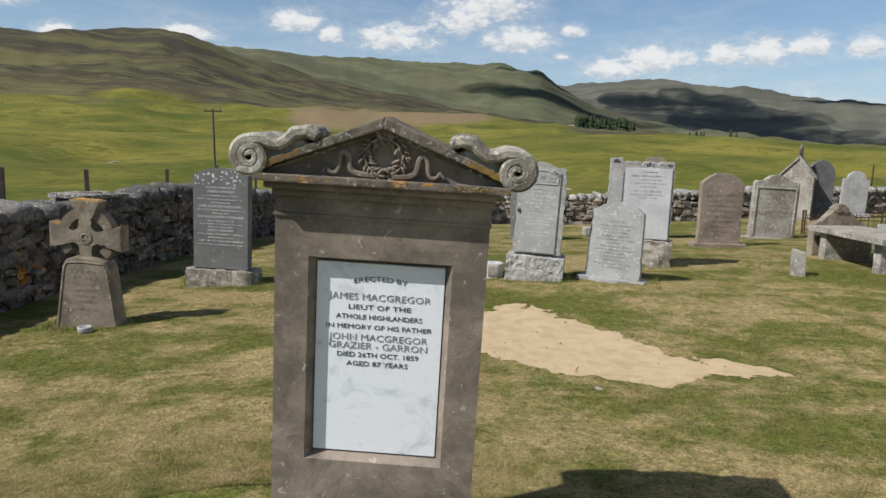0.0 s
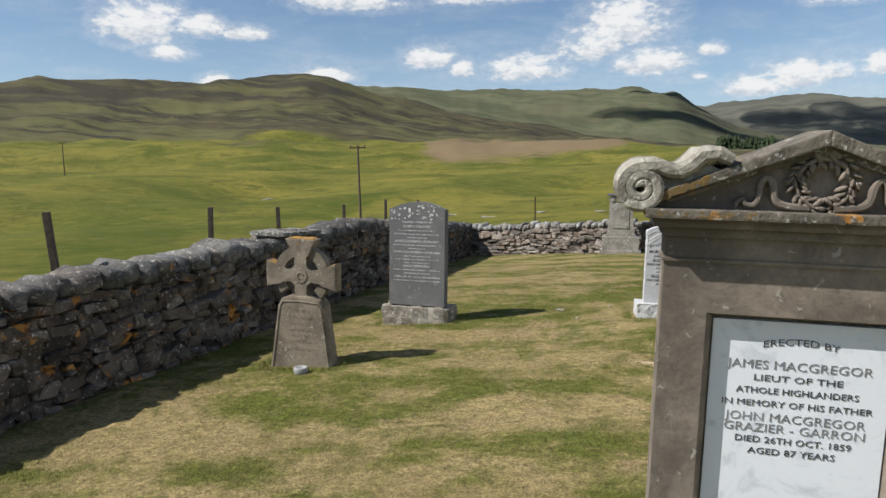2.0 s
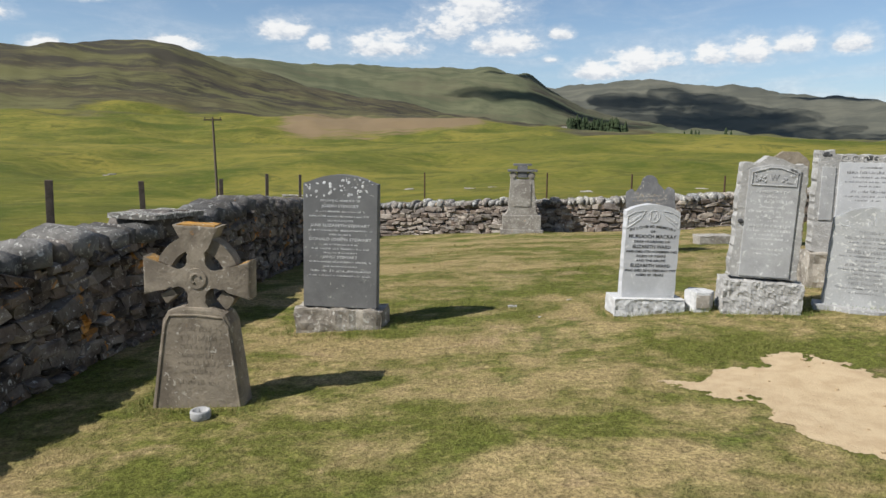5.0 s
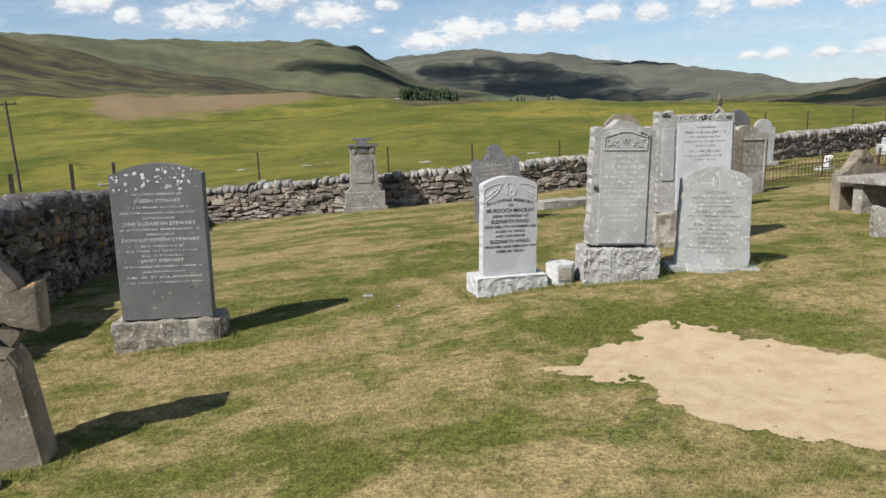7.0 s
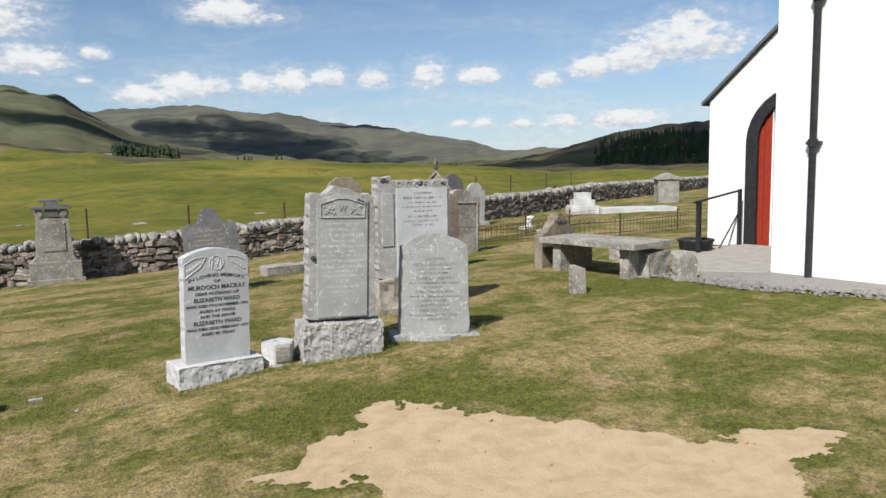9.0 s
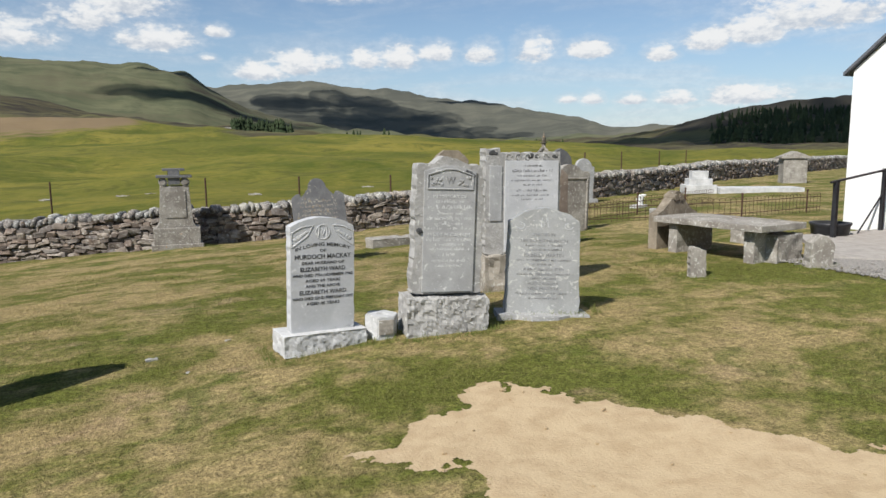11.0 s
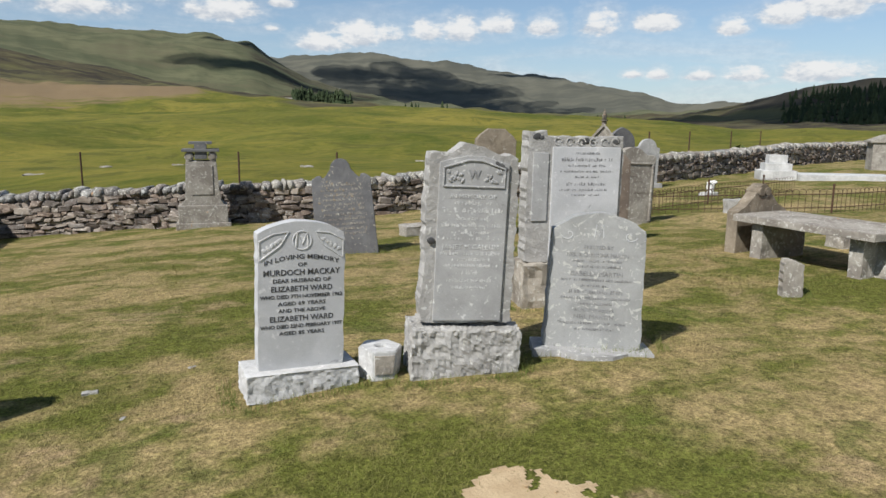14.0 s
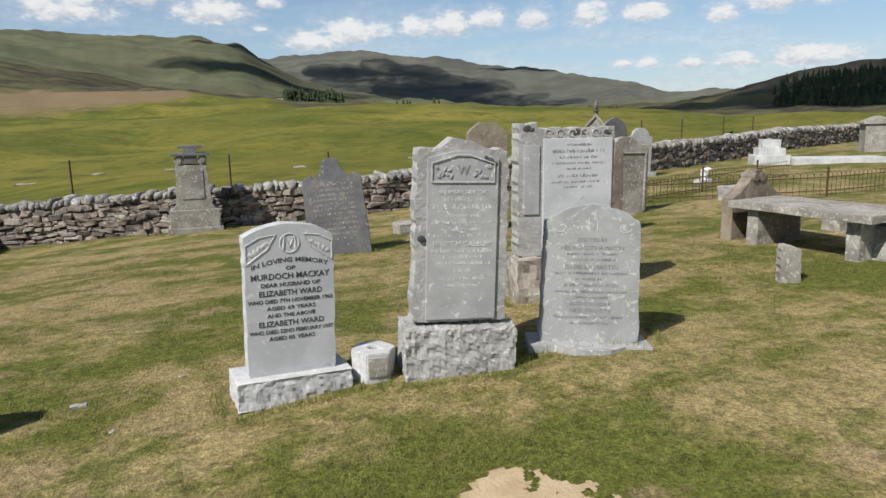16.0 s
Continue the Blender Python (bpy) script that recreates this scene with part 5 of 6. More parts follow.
small_marker(4.25, 8.45, 0.17, 0.39, "small broken grey stone marker in the grass", False)
small_marker(5.80, 8.13, 0.26, 0.43, "small pointed grey stone marker", True)


def table_tomb():
    root = thing("table_tomb", pose(5.66, 9.36, 0.0, 0, 0, 4), "grey stone table tomb with a scroll-topped end stone", "tomb")
    g = -0.08
    bm = rough_block((0.86, 1.62, 0.085), (0.0, 0.0, 0.385), 41, 0.006, 10, 0.015)
    part("slab", bm, GREYSAND, root, "thick lichened slab")
    for y in (-0.56, 0.54):
        part("support", rough_block((0.28 if y < 0 else 0.70, 0.15, 0.47), (-0.16 if y < 0 else 0.0, y, g), 42 + y, 0.008, 7, 0.012), GREYSAND, root)
    part("support", rough_block((0.50, 0.34, 0.42), (0.16, -0.62, g), 47, 0.012, 7, 0.02), GREYSAND, root)
    bm = bmesh.new()
    out = [(0.40, 0), (0.40, 0.55), (0.36, 0.57), (0.26, 0.60), (0.17, 0.70), (0.10, 0.76)] + arc(0, 0.77, 0.09, 20, 160, 6) + [(-0.10, 0.76), (-0.17, 0.70), (-0.26, 0.60), (-0.36, 0.57), (-0.40, 0.55), (-0.40, 0)]
    slab(bm, out, 0, 0.15, 0.012)
    for s in (-1, 1):
        slab(bm, arc(s * 0.05, 0.77, 0.05, 0, 340, 12), -0.02, 0.17, 0.006)
    end = part("end_stone", bm, CROSSSTONE, root, "end stone with two carved scrolls")
    end.location = (0.10, 0.86, g)


table_tomb()


# ---- iron grave fence ----
def iron_fence(points, label, hooped=True):
    x0, y0 = points[0]
    root = thing("iron_fence", pose(x0, y0, ground_z(x0, y0)), label, "fence")
    for p, w, n in along(points):
        a, b = p, p + w * n
        for z in (0.09, 0.32):
            bm = bmesh.new()
            tube(bm, (a.x - x0, a.y - y0, ground_z(a.x, a.y) - ground_z(x0, y0) + z), (b.x - x0, b.y - y0, ground_z(b.x, b.y) - ground_z(x0, y0) + z), 0.008, 6)
            part("rail", bm, RUST, root)
        bars = int(n / 0.11)
        for i in range(bars + 1):
            c = a + w * (n * i / bars)
            z = ground_z(c.x, c.y) - ground_z(x0, y0)
            bm = bmesh.new()
            big = i % 18 == 0
            tube(bm, (c.x - x0, c.y - y0, z - 0.05), (c.x - x0, c.y - y0, z + (0.46 if big else 0.35)), 0.018 if big else 0.0045, 6 if big else 5)
            if big:
                ball(bm, (c.x - x0, c.y - y0, z + 0.47), (0.022, 0.026, 0.03), 0, 7)
            part("post" if big else "bar", bm, RUST, root)
            if hooped and i < bars:
                bm = bmesh.new()
                d = n / bars
                ring = [(c + w * (d / 2 * (1 - math.cos(math.pi * q / 6))), z + 0.35 + 0.055 * math.sin(math.pi * q / 6)) for q in range(7)]
                for (p0, z0), (p1, z1) in zip(ring, ring[1:]):
                    tube(bm, (p0.x - x0, p0.y - y0, z0), (p1.x - x0, p1.y - y0, z1), 0.0045, 4)
                part("hoop", bm, RUST, root)


iron_fence(((7.2, 14.2), (9.9, 12.7), (12.4, 12.8)), "low rusty iron fence round a grave plot")
iron_fence(((7.2, 14.3), (12.4, 15.7)), "low rusty iron fence of hooped bars")


def white_tomb():
    root = thing("white_tomb", pose(15.65, 19.25, ground_z(15.65, 19.25), 0, 0, -32), "white stepped stone monument with a flat kerbed grave", "monument")
    bm = bmesh.new()
    for w, z, h in ((0.95, 0.0, 0.28), (0.72, 0.276, 0.2), (0.5, 0.47, 0.24)):
        block(bm, (w, w * 0.8, h), (0, 0, z), 0.012)
    part("stepped_base", bm, GRANITE_WHITE, root)
    bm = bmesh.new()
    block(bm, (2.5, 1.0, 0.2), (1.75, -0.1, 0), 0.015)
    part("kerb", bm, GRANITE_WHITE, root)


white_tomb()


def far_pillar():
    root = thing("pillar_monument", pose(21.6, 20.4, ground_z(21.6, 20.4), 0, 0, -35), "grey stone monument with a small pediment by the wall", "monument")
    bm = bmesh.new()
    block(bm, (0.82, 0.6, 1.0), (0, 0, -0.1), 0.02)
    part("shaft", bm, GREYSAND, root)
    bm = bmesh.new()
    block(bm, (1.02, 0.72, 0.07), (0, 0, 0.896), 0.01)
    slab(bm, [(-0.48, 0.965), (0.48, 0.965), (0, 1.16)], -0.3, 0.3, 0.01)
    part("pediment", bm, GREYSAND, root)
    r2 = thing("headstone", pose(18.2, 21.6, ground_z(18.2, 21.6), 0, 0, -30), "small plain grey headstone beside the wall", "headstone")
    bm = bmesh.new()
    slab(bm, [(0.25, -0.1), (0.25, 0.5), (0, 0.6), (-0.25, 0.5), (-0.25, -0.1)], 0, 0.12, 0.01)
    part("tablet", bm, GREYSAND, r2)


far_pillar()


# ---- the church ----
def church():
    root = thing("church", pose(0, 0, 0), "white harled church with a red arched door and slate roof", "church")
    g = -0.25
    gx, nx = 9.35, 6.88          # gable wall with the door; projecting wall
    yc, ridge_y = 10.25, 6.6
    eave, slope = 2.55, 0.83
    dy0, dy1, spring = 7.75, 9.53, 1.80   # door opening
    # gable wall with an arched opening: upright strips
    bm = bmesh.new()
    cy, r = (dy0 + dy1) / 2, (dy1 - dy0) / 2
    roofline = lambda y: eave + (yc - y) * slope
    arch = [(cy + r * math.cos(radians(a)), spring + r * 0.95 * math.sin(radians(a))) for a in range(0, 181, 12)]
    strips = [[(yc, g), (yc, eave), (dy1, roofline(dy1)), (dy1, g)], [(dy0, g), (dy0, roofline(dy0)), (ridge_y, roofline(ridge_y)), (ridge_y, g)]]
    strips += [[(y0, z0), (y0, roofline(y0)), (y1, roofline(y1)), (y1, z1)] for (y0, z0), (y1, z1) in zip(arch, arch[1:])]
    for quad in strips:
        for x in (gx, gx + 0.6):
            bm.faces.new([bm.verts.new((x, y, z)) for y, z in quad])
    rim = [(dy1, g)] + arch + [(dy0, g)]
    edge = [(yc, g), (yc, eave), (ridge_y, roofline(ridge_y)), (ridge_y, g)]
    for line in (rim, edge):
        for (y0, z0), (y1, z1) in zip(line, line[1:]):
            bm.faces.new([bm.verts.new(c) for c in ((gx, y0, z0), (gx + 0.6, y0, z0), (gx + 0.6, y1, z1), (gx, y1, z1))])
    bmesh.ops.remove_doubles(bm, verts=bm.verts, dist=0.0005)
    part("gable_wall", bm, WHITEWASH, root)
    bm = bmesh.new()
    block(bm, (6.0, 0.6, eave - g), (gx + 3.6, yc - 0.3, g))
    part("side_wall", bm, WHITEWASH, root)
    # projecting wall with the downpipe
    bm = bmesh.new()
    block(bm, (0.6, 11.0, 5.2 - g), (nx + 0.3, 7.66 - 5.5, g))
    block(bm, (gx - nx - 0.6, 0.6, 5.2 - g), ((gx + nx + 0.6) / 2, 7.66 - 0.3, g))
    part("projecting_wall", bm, WHITEWASH, root)
    bm = bmesh.new()
    block(bm, (0.2, 11.2, 0.26), (nx + 0.03, 7.66 - 5.5, g), 0.03)
    part("plinth", bm, CONCRETE, root)
    # roofs
    bm = bmesh.new()
    top = eave + (yc - ridge_y) * slope
    for y0, z0, y1, z1 in ((yc + 0.12, eave - 0.08, ridge_y, top + 0.02), (ridge_y, top + 0.02, 2.9, eave - 0.08)):
        vs = [bm.verts.new(c) for c in ((gx - 0.08, y0, z0), (gx + 6.6, y0, z0), (gx + 6.6, y1, z1), (gx - 0.08, y1, z1))]
        up = [bm.verts.new(v.co + Vector((0, 0, 0.055))) for v in vs]
        for i in range(4):
            bm.faces.new((vs[i], vs[(i + 1) % 4], up[(i + 1) % 4], up[i]))
        bm.faces.new(up)
        bm.faces.new(list(reversed(vs)))
    part("roof", bm, SLATEROOF, root, "grey slate roof with a plain verge")
    bm = bmesh.new()
    block(bm, (3.0, 11.4, 0.15), (nx + 1.3, 7.66 - 5.55, 5.2))
    part("projecting_roof", bm, SLATEROOF, root)
    # door
    bm = bmesh.new()
    inn = [(cy + (r - 0.18) * math.cos(radians(t)), spring + (r - 0.18) * 0.95 * math.sin(radians(t))) for t in range(0, 181, 12)]
    o2 = [(cy + (r + 0.02) * math.cos(radians(t)), spring + (r + 0.02) * 0.95 * math.sin(radians(t))) for t in range(0, 181, 12)]
    o2 = [(dy1 + 0.02, 0.05)] + o2 + [(dy0 - 0.02, 0.05)]
    inn = [(dy1 - 0.18, 0.05)] + inn + [(dy0 + 0.18, 0.05)]
    loops = [[bm.verts.new((x, y, z)) for y, z in pts] for pts, x in ((o2, gx - 0.02), (inn, gx - 0.02), (inn, gx + 0.12), (o2, gx + 0.12))]
    for a, b in zip(loops, loops[1:] + loops[:1]):
        for i in range(len(a) - 1):
            bm.faces.new((a[i], a[i + 1], b[i + 1], b[i]))
    part("door_surround", bm, BLACKPAINT, root, "black painted arched door surround")
    door = bmesh.new()
    leaf = [(dy1 - 0.1, 0.02)] + [(cy + (r - 0.1) * math.cos(radians(t)), spring + (r - 0.1) * 0.95 * math.sin(radians(t))) for t in range(0, 181, 12)] + [(dy0 + 0.1, 0.02)]
    a = [door.verts.new((gx + 0.07, y, z)) for y, z in leaf]
    b = [door.verts.new((gx + 0.13, y, z)) for y, z in leaf]
    n = len(leaf)
    for i in range(n):
        door.faces.new((a[i], a[(i + 1) % n], b[(i + 1) % n], b[i]))
    door.faces.new(a)
    door.faces.new(list(reversed(b)))
    leaf_ob = part("door", door, REDPAINT, root, "red painted boarded door")
    for i in range(9):
        bm = bmesh.new()
        yy = dy1 - 0.19 - 0.165 * i
        if yy < dy0 + 0.15:
            break
        zt = spring + 0.95 * math.sqrt(max(0.0, (r - 0.12) ** 2 - (yy - cy) ** 2)) - 0.05
        block(bm, (0.02, 0.155, zt - 0.05), (gx + 0.063, yy, 0.05), 0.006)
        part("board", bm, REDPAINT, leaf_ob)
    bm = bmesh.new()
    block(bm, (0.03, 0.03, spring + 0.55), (gx + 0.055, dy1 - 0.42, 0.05), 0.004)
    part("edge_strip", bm, WHITEPAINT, leaf_ob, "pale edge between the door leaves")
    # downpipe
    bm = bmesh.new()
    px, py = nx - 0.07, 7.15
    tube(bm, (px, py, 0.02), (px, py, 5.1), 0.042, 12)
    for z in (1.62, 3.3):
        tube(bm, (px, py, z), (px, py, z + 0.09), 0.058, 12)
        block(bm, (0.09, 0.16, 0.04), (px + 0.03, py, z + 0.025), 0.006)
    part("downpipe", bm, BLACKPAINT, root, "black cast-iron downpipe with collars")


church()


def door_steps():
    bm = bmesh.new()
    o = [(6.35, 8.5), (6.80, 7.7), (9.3, 7.7), (9.3, 9.6), (7.6, 9.75)]
    low = [bm.verts.new((x, y, -0.2)) for x, y in o]
    top = [bm.verts.new((x, y, 0.06 if x < 7 else 0.10)) for x, y in o]
    for i in range(len(o)):
        j = (i + 1) % len(o)
        bm.faces.new((low[i], low[j], top[j], top[i]))
    bm.faces.new(top)
    tagged(part("door_slab", bm, CONCRETE), "worn concrete landing in front of the church door", "paving", kind="structure")
    bm = bmesh.new()
    rng = random.Random(3)
    o = [(5.9, 7.2), (6.3, 6.2), (6.55, 4.5), (6.6, -2.0), (6.95, -2.0), (6.95, 7.75), (6.3, 8.6), (5.95, 8.3)]
    f = bm.faces.new([bm.verts.new((x, y, ground_z(x, y) + 0.02)) for x, y in o])
    part_ob = part("gravel_strip", bm, GRAVEL)
    stones = bmesh.new()
    for i in range(900):
        y = rng.uniform(1.5, 8.7)
        x = np.interp(y, (1.5, 4.5, 6.2, 7.2, 8.7), (6.55, 6.5, 6.2, 5.8, 5.85)) + abs(rng.gauss(0, 0.22)) - 0.12
        if x < 6.85:
            s = rng.uniform(0.012, 0.035)
            block(stones, (s * 1.4, s, s * 0.8), (0, 0, 0), 0.0, Matrix.Translation((x, y, ground_z(x, y) + 0.012)) @ Matrix.Rotation(rng.uniform(0, 3), 4, "Z") @ Matrix.Rotation(rng.uniform(-0.5, 0.5), 4, "X"))
    tagged(part("gravel_stones", stones, GRAVEL), "loose grey gravel stones along the church wall", "gravel", kind="stuff")
    tagged(part_ob, "grey gravel strip along the foot of the church wall", "gravel", kind="structure")


door_steps()


def handrail():
    root = thing("handrail", pose(7.80, 9.36, 0.05), "black painted iron handrail beside the church steps", "handrail")
    bm = bmesh.new()
    block(bm, (0.06, 0.06, 0.90), (0, 0, -0.05), 0.006)
    part("post", bm, BLACKPAINT, root)
    bm = bmesh.new()
    block(bm, (0.05, 0.05, 0.98), (1.35, 0.16, 0.0), 0.006)
    part("post", bm, BLACKPAINT, root)
    bm = bmesh.new()
    tube(bm, (-0.14, -0.015, 0.82), (1.38, 0.165, 0.96), 0.018, 8)
    part("rail", bm, BLACKPAINT, root)
    bm = bmesh.new()
    tube(bm, (0.65, 0.08, 0.02), (1.35, 0.16, 0.62), 0.012, 8)
    part("brace", bm, BLACKPAINT, root)


handrail()


def planter():
    root = thing("planter_tub", pose(8.08, 9.60, -0.10) @ Matrix.Diagonal((0.85, 0.85, 0.95, 1)), "dark grey tub standing by the church steps", "planter")
    bm = bmesh.new()
    n = 20
    rings = []
    for r, z in ((0.26, 0), (0.31, 0.34), (0.33, 0.36), (0.33, 0.39), (0.29, 0.39), (0.27, 0.30)):
        rings.append([bm.verts.new((r * math.cos(2 * math.pi * i / n), r * math.sin(2 * math.pi * i / n), z)) for i in range(n)])
    for a, b in zip(rings, rings[1:]):
        for i in range(n):
            bm.faces.new((a[i], a[(i + 1) % n], b[(i + 1) % n], b[i]))
    bm.faces.new(rings[0])
    bm.faces.new(list(reversed(rings[-1])))
    part("tub", bm, BLACKPAINT, root, smooth=True)


planter()


# ---- beyond the wall ----
def field_posts():
    bm = bmesh.new()
    block(bm, (0.06, 0.05, 1.75), (0, 0, 0), 0.006)
    first = tagged(part("fence_post", bm, TIMBER), "weathered rusty-brown fence post outside the wall", "post", "posts outside the wall")
    spots = ((-5.45, 5.75, 1.15), (-5.40, 8.0, 1.07), (-5.38, 10.0, 0.97), (-5.35, 12.7, 0.88), (-5.3, 15.3, 0.87), (-5.25, 18.2, 0.75))
    first.matrix_basis = pose(-5.5, 5.75, 1.15 - 1.75, 3, -4, 20)
    rng = random.Random(6)
    for x, y, top in spots[1:]:
        copy_thing(first, pose(x, y, top - 1.75, rng.uniform(-2, 2), rng.uniform(-2, 2), 20))
    bm = bmesh.new()
    tube(bm, (0, 0, 0), (0, 0, 2.0), 0.022, 6)
    stake = tagged(part("fence_stake", bm, RUST), "thin dark iron fence stake beyond the wall", "post", "stakes beyond the wall")
    line = ((-2.4, 21.9), (0.9, 20.5), (3.0, 19.9), (5.2, 19.4), (10.5, 19.8), (12.6, 21.1), (15.4, 22.6), (19.0, 24.5), (22.0, 26.0))
    stake.matrix_basis = pose(line[0][0], line[0][1], -1.3)
    for x, y in line[1:]:
        copy_thing(stake, pose(x, y, -1.25 if x < 8 else -0.75))


field_posts()


def pole_at(az, dist, base, h):
    x, y = EYE_AT.x + dist * math.sin(radians(az)), EYE_AT.y + dist * math.cos(radians(az))
    root = thing("utility_pole", pose(x, y, base, 0, -1.2, -az), "tall wooden power pole with a crossarm in the pasture", "pole")
    bm = bmesh.new()
    tube(bm, (0, 0, -0.5), (0, 0, h), 0.15, 8, 0.11)
    part("pole", bm, TIMBER, root)
    bm = bmesh.new()
    block(bm, (1.9, 0.12, 0.14), (0, 0, h - 0.3))
    part("crossarm", bm, TIMBER, root)
    for x in (-0.8, 0, 0.8):
        bm = bmesh.new()
        tube(bm, (x, 0, h - 0.17), (x, 0, h + 0.08), 0.05, 6)
        part("insulator", bm, LEAD, root)


pole_at(-18.7, 80, -4.0, 8.6)


def turf_stones():
    """Small pale stones that show in the mown grass, and low blocks by the plot."""
    for i, (x, y, s) in enumerate(((-1.20, 8.6, 0.06), (-0.62, 8.75, 0.035), (-1.0, 8.1, 0.03), (0.9, 4.28, 0.04))):
        root = thing("stone_fragment", pose(x, y, ground_z(x, y) - 0.008, 0, 0, 35 * i), "small pale stone fragment in the grass", "stone", "stone fragments")
        part("rock", rough_block((s * 1.6, s * 0.8, s * 0.4), (0, 0, 0), 80 + i, 0.1 * s, 2, 0.12 * s, 1.5 / s), GRANITE_ROUGH, root)
    for i, (x, y, w, d, h) in enumerate(((8.35, 13.35, 0.30, 0.2, 0.28), (6.9, 9.95, 0.62, 0.3, 0.3), (7.1, 11.6, 0.5, 0.35, 0.16), (16.9, 20.3, 0.8, 0.4, 0.25))):
        root = thing("low_stone", pose(x, y, ground_z(x, y) - 0.04, 0, 0, -20 + 15 * i), "low weathered grey stone block in the turf", "stone", "low stones")
        part("rock", rough_block((w, d, h), (0, 0, 0), 90 + i, 0.02, 5, 0.03, 5.0), GRANITE_ROUGH if i == 0 else GREYSAND, root)


turf_stones()


def flower_vase(x, y):
    """A small white pot of pale flowers on a low kerb stone beyond the iron fence."""
    root = thing("flower_vase", pose(x, y, ground_z(x, y) - 0.02), "small white flower vase on a stone beyond the fence", "vase")
    part("kerb_stone", rough_block((0.40, 0.22, 0.10), (0, 0, 0), 51, 0.01, 6, 0.02, 9.0), GRANITE_WHITE, root)
    bm = bmesh.new()
    tube(bm, (0.05, 0, 0.09), (0.05, 0, 0.26), 0.07, 12, 0.10)
    part("vase", bm, WHITEPAINT, root)
    bm = bmesh.new()
    rng = random.Random(52)
    for i in range(14):
        ball(bm, (0.05 + rng.uniform(-0.09, 0.09), rng.uniform(-0.08, 0.08), 0.28 + rng.uniform(0, 0.07)), (0.03, 0.03, 0.022), rng.uniform(0, 3), 7)
    tagged(part("flowers", bm, WHITEPAINT, root, "faded white flowers"), kind="stuff")


flower_vase(10.75, 16.55)


def wall_slab():
    root = thing("loose_slab", pose(-4.72, 8.75, 0.675, 2, 2, 82), "flat grey stone slab lying on top of the wall", "slab")
    part("slab", rough_block((0.95, 0.50, 0.06), (0, 0, 0), 97, 0.012, 6, 0.012, 5.0), COPESTONE, root)


wall_slab()
pole_at(-40.2, 200, 1.2, 8.5)


def boulders():
    """Pale rocks in the pasture: azimuth and distance from the path, and size."""
    for i, (az, d, s) in enumerate(((-13.0, 62, 1.5), (-11.2, 66, 1.0), (-26.0, 120, 1.6), (-3.5, 70, 0.9), (1.5, 62, 0.8), (3.5, 68, 0.7), (9.5, 240, 2.5), (11.0, 52, 0.9), (20.0, 60, 0.8), (-8.0, 58, 1.1))):
        x, y = EYE_AT.x + d * math.sin(radians(az)), EYE_AT.y + d * math.cos(radians(az))
        hit, place, normal, face = GROUND_OB.ray_cast(Vector((x, y, 500)), Vector((0, 0, -1)))
        root = thing("boulder", pose(x, y, place.z - 0.15 * s, 0, 0, 40 * i), "pale grey boulder lying in the pasture", "boulder", "boulders in the pasture")
        part("rock", rough_block((s * 1.3, s * 0.8, s * 0.3), (0, 0, 0), 60 + i, 0.10 * s, 5, 0.1 * s, 1.6 / s), GREYSAND, root)


boulders()


def ground_at(az, d):
    x, y = EYE_AT.x + d * math.sin(radians(az)), EYE_AT.y + d * math.cos(radians(az))
    hit, place, normal, face = GROUND_OB.ray_cast(Vector((x, y, 2000)), Vector((0, 0, -1)))
    return place


def conifer_wood(name, count, spread, height, seed, label):
    """A far plantation: spires with ragged, drooping tiers."""
    rng = random.Random(seed)
    verts, faces = [], []
    for i in range(count):
        az, d = spread(rng)
        p = ground_at(az, d)
        h = height * rng.uniform(0.7, 1.15)
        for tier in range(3):
            z0, z1 = h * (0.08 + 0.27 * tier), h * min(1.0, 0.52 + 0.27 * tier)
            r = h * (0.24 - 0.06 * tier) * rng.uniform(0.8, 1.2)
            base = len(verts)
            n = 7
            for j in range(n):
                a = 2 * math.pi * j / n + tier
                rr = r * rng.uniform(0.65, 1.2)
                verts.append((p.x + rr * math.cos(a), p.y + rr * math.sin(a), p.z + z0 + h * rng.uniform(-0.05, 0.05)))
            verts.append((p.x + rng.uniform(-0.2, 0.2), p.y, p.z + z1))
            faces.extend([(base + j, base + (j + 1) % n, base + n) for j in range(n)])
    me = bpy.data.meshes.new(name)
    me.from_pydata(verts, [], faces)
    me.materials.append(FOLIAGE)
    tagged(new(name, me), label, "woodland", kind="stuff")


conifer_wood("far_wood", 280, lambda r: (r.uniform(10.0, 14.6), r.uniform(640, 720)), 13.0, 70, "dark conifer shelter belt across the valley")
conifer_wood("hillside_plantation", 700, lambda r: (r.uniform(47.4, 66.0), r.uniform(640, 1050)), 13.0, 71, "dark conifer plantation on the hillside")
conifer_wood("valley_trees", 26, lambda r: (r.choice((19.5, 22.2, 34.5, 36.5, 38.0, 39.2, 41.0)) + r.uniform(-0.7, 0.7), r.uniform(330, 360)), 5.0, 72, "scattered dark trees behind the field crest")


def farm_shed():
    p = ground_at(9.5, 650)
    root = thing("farm_shed", pose(p.x, p.y, p.z - 0.5, 0, 0, -10), "long low farm shed with a pale roof", "shed")
    bm = bmesh.new()
    block(bm, (10, 6, 2.2), (0, 0, 0))
    part("wall", bm, CONCRETE, root)
    bm = bmesh.new()
    slab(bm, [(-5.2, 2.2), (5.2, 2.2), (5.1, 3.4), (-5.1, 3.4)], -3.2, 3.2)
    part("roof", bm, CONCRETE, root)


farm_shed()


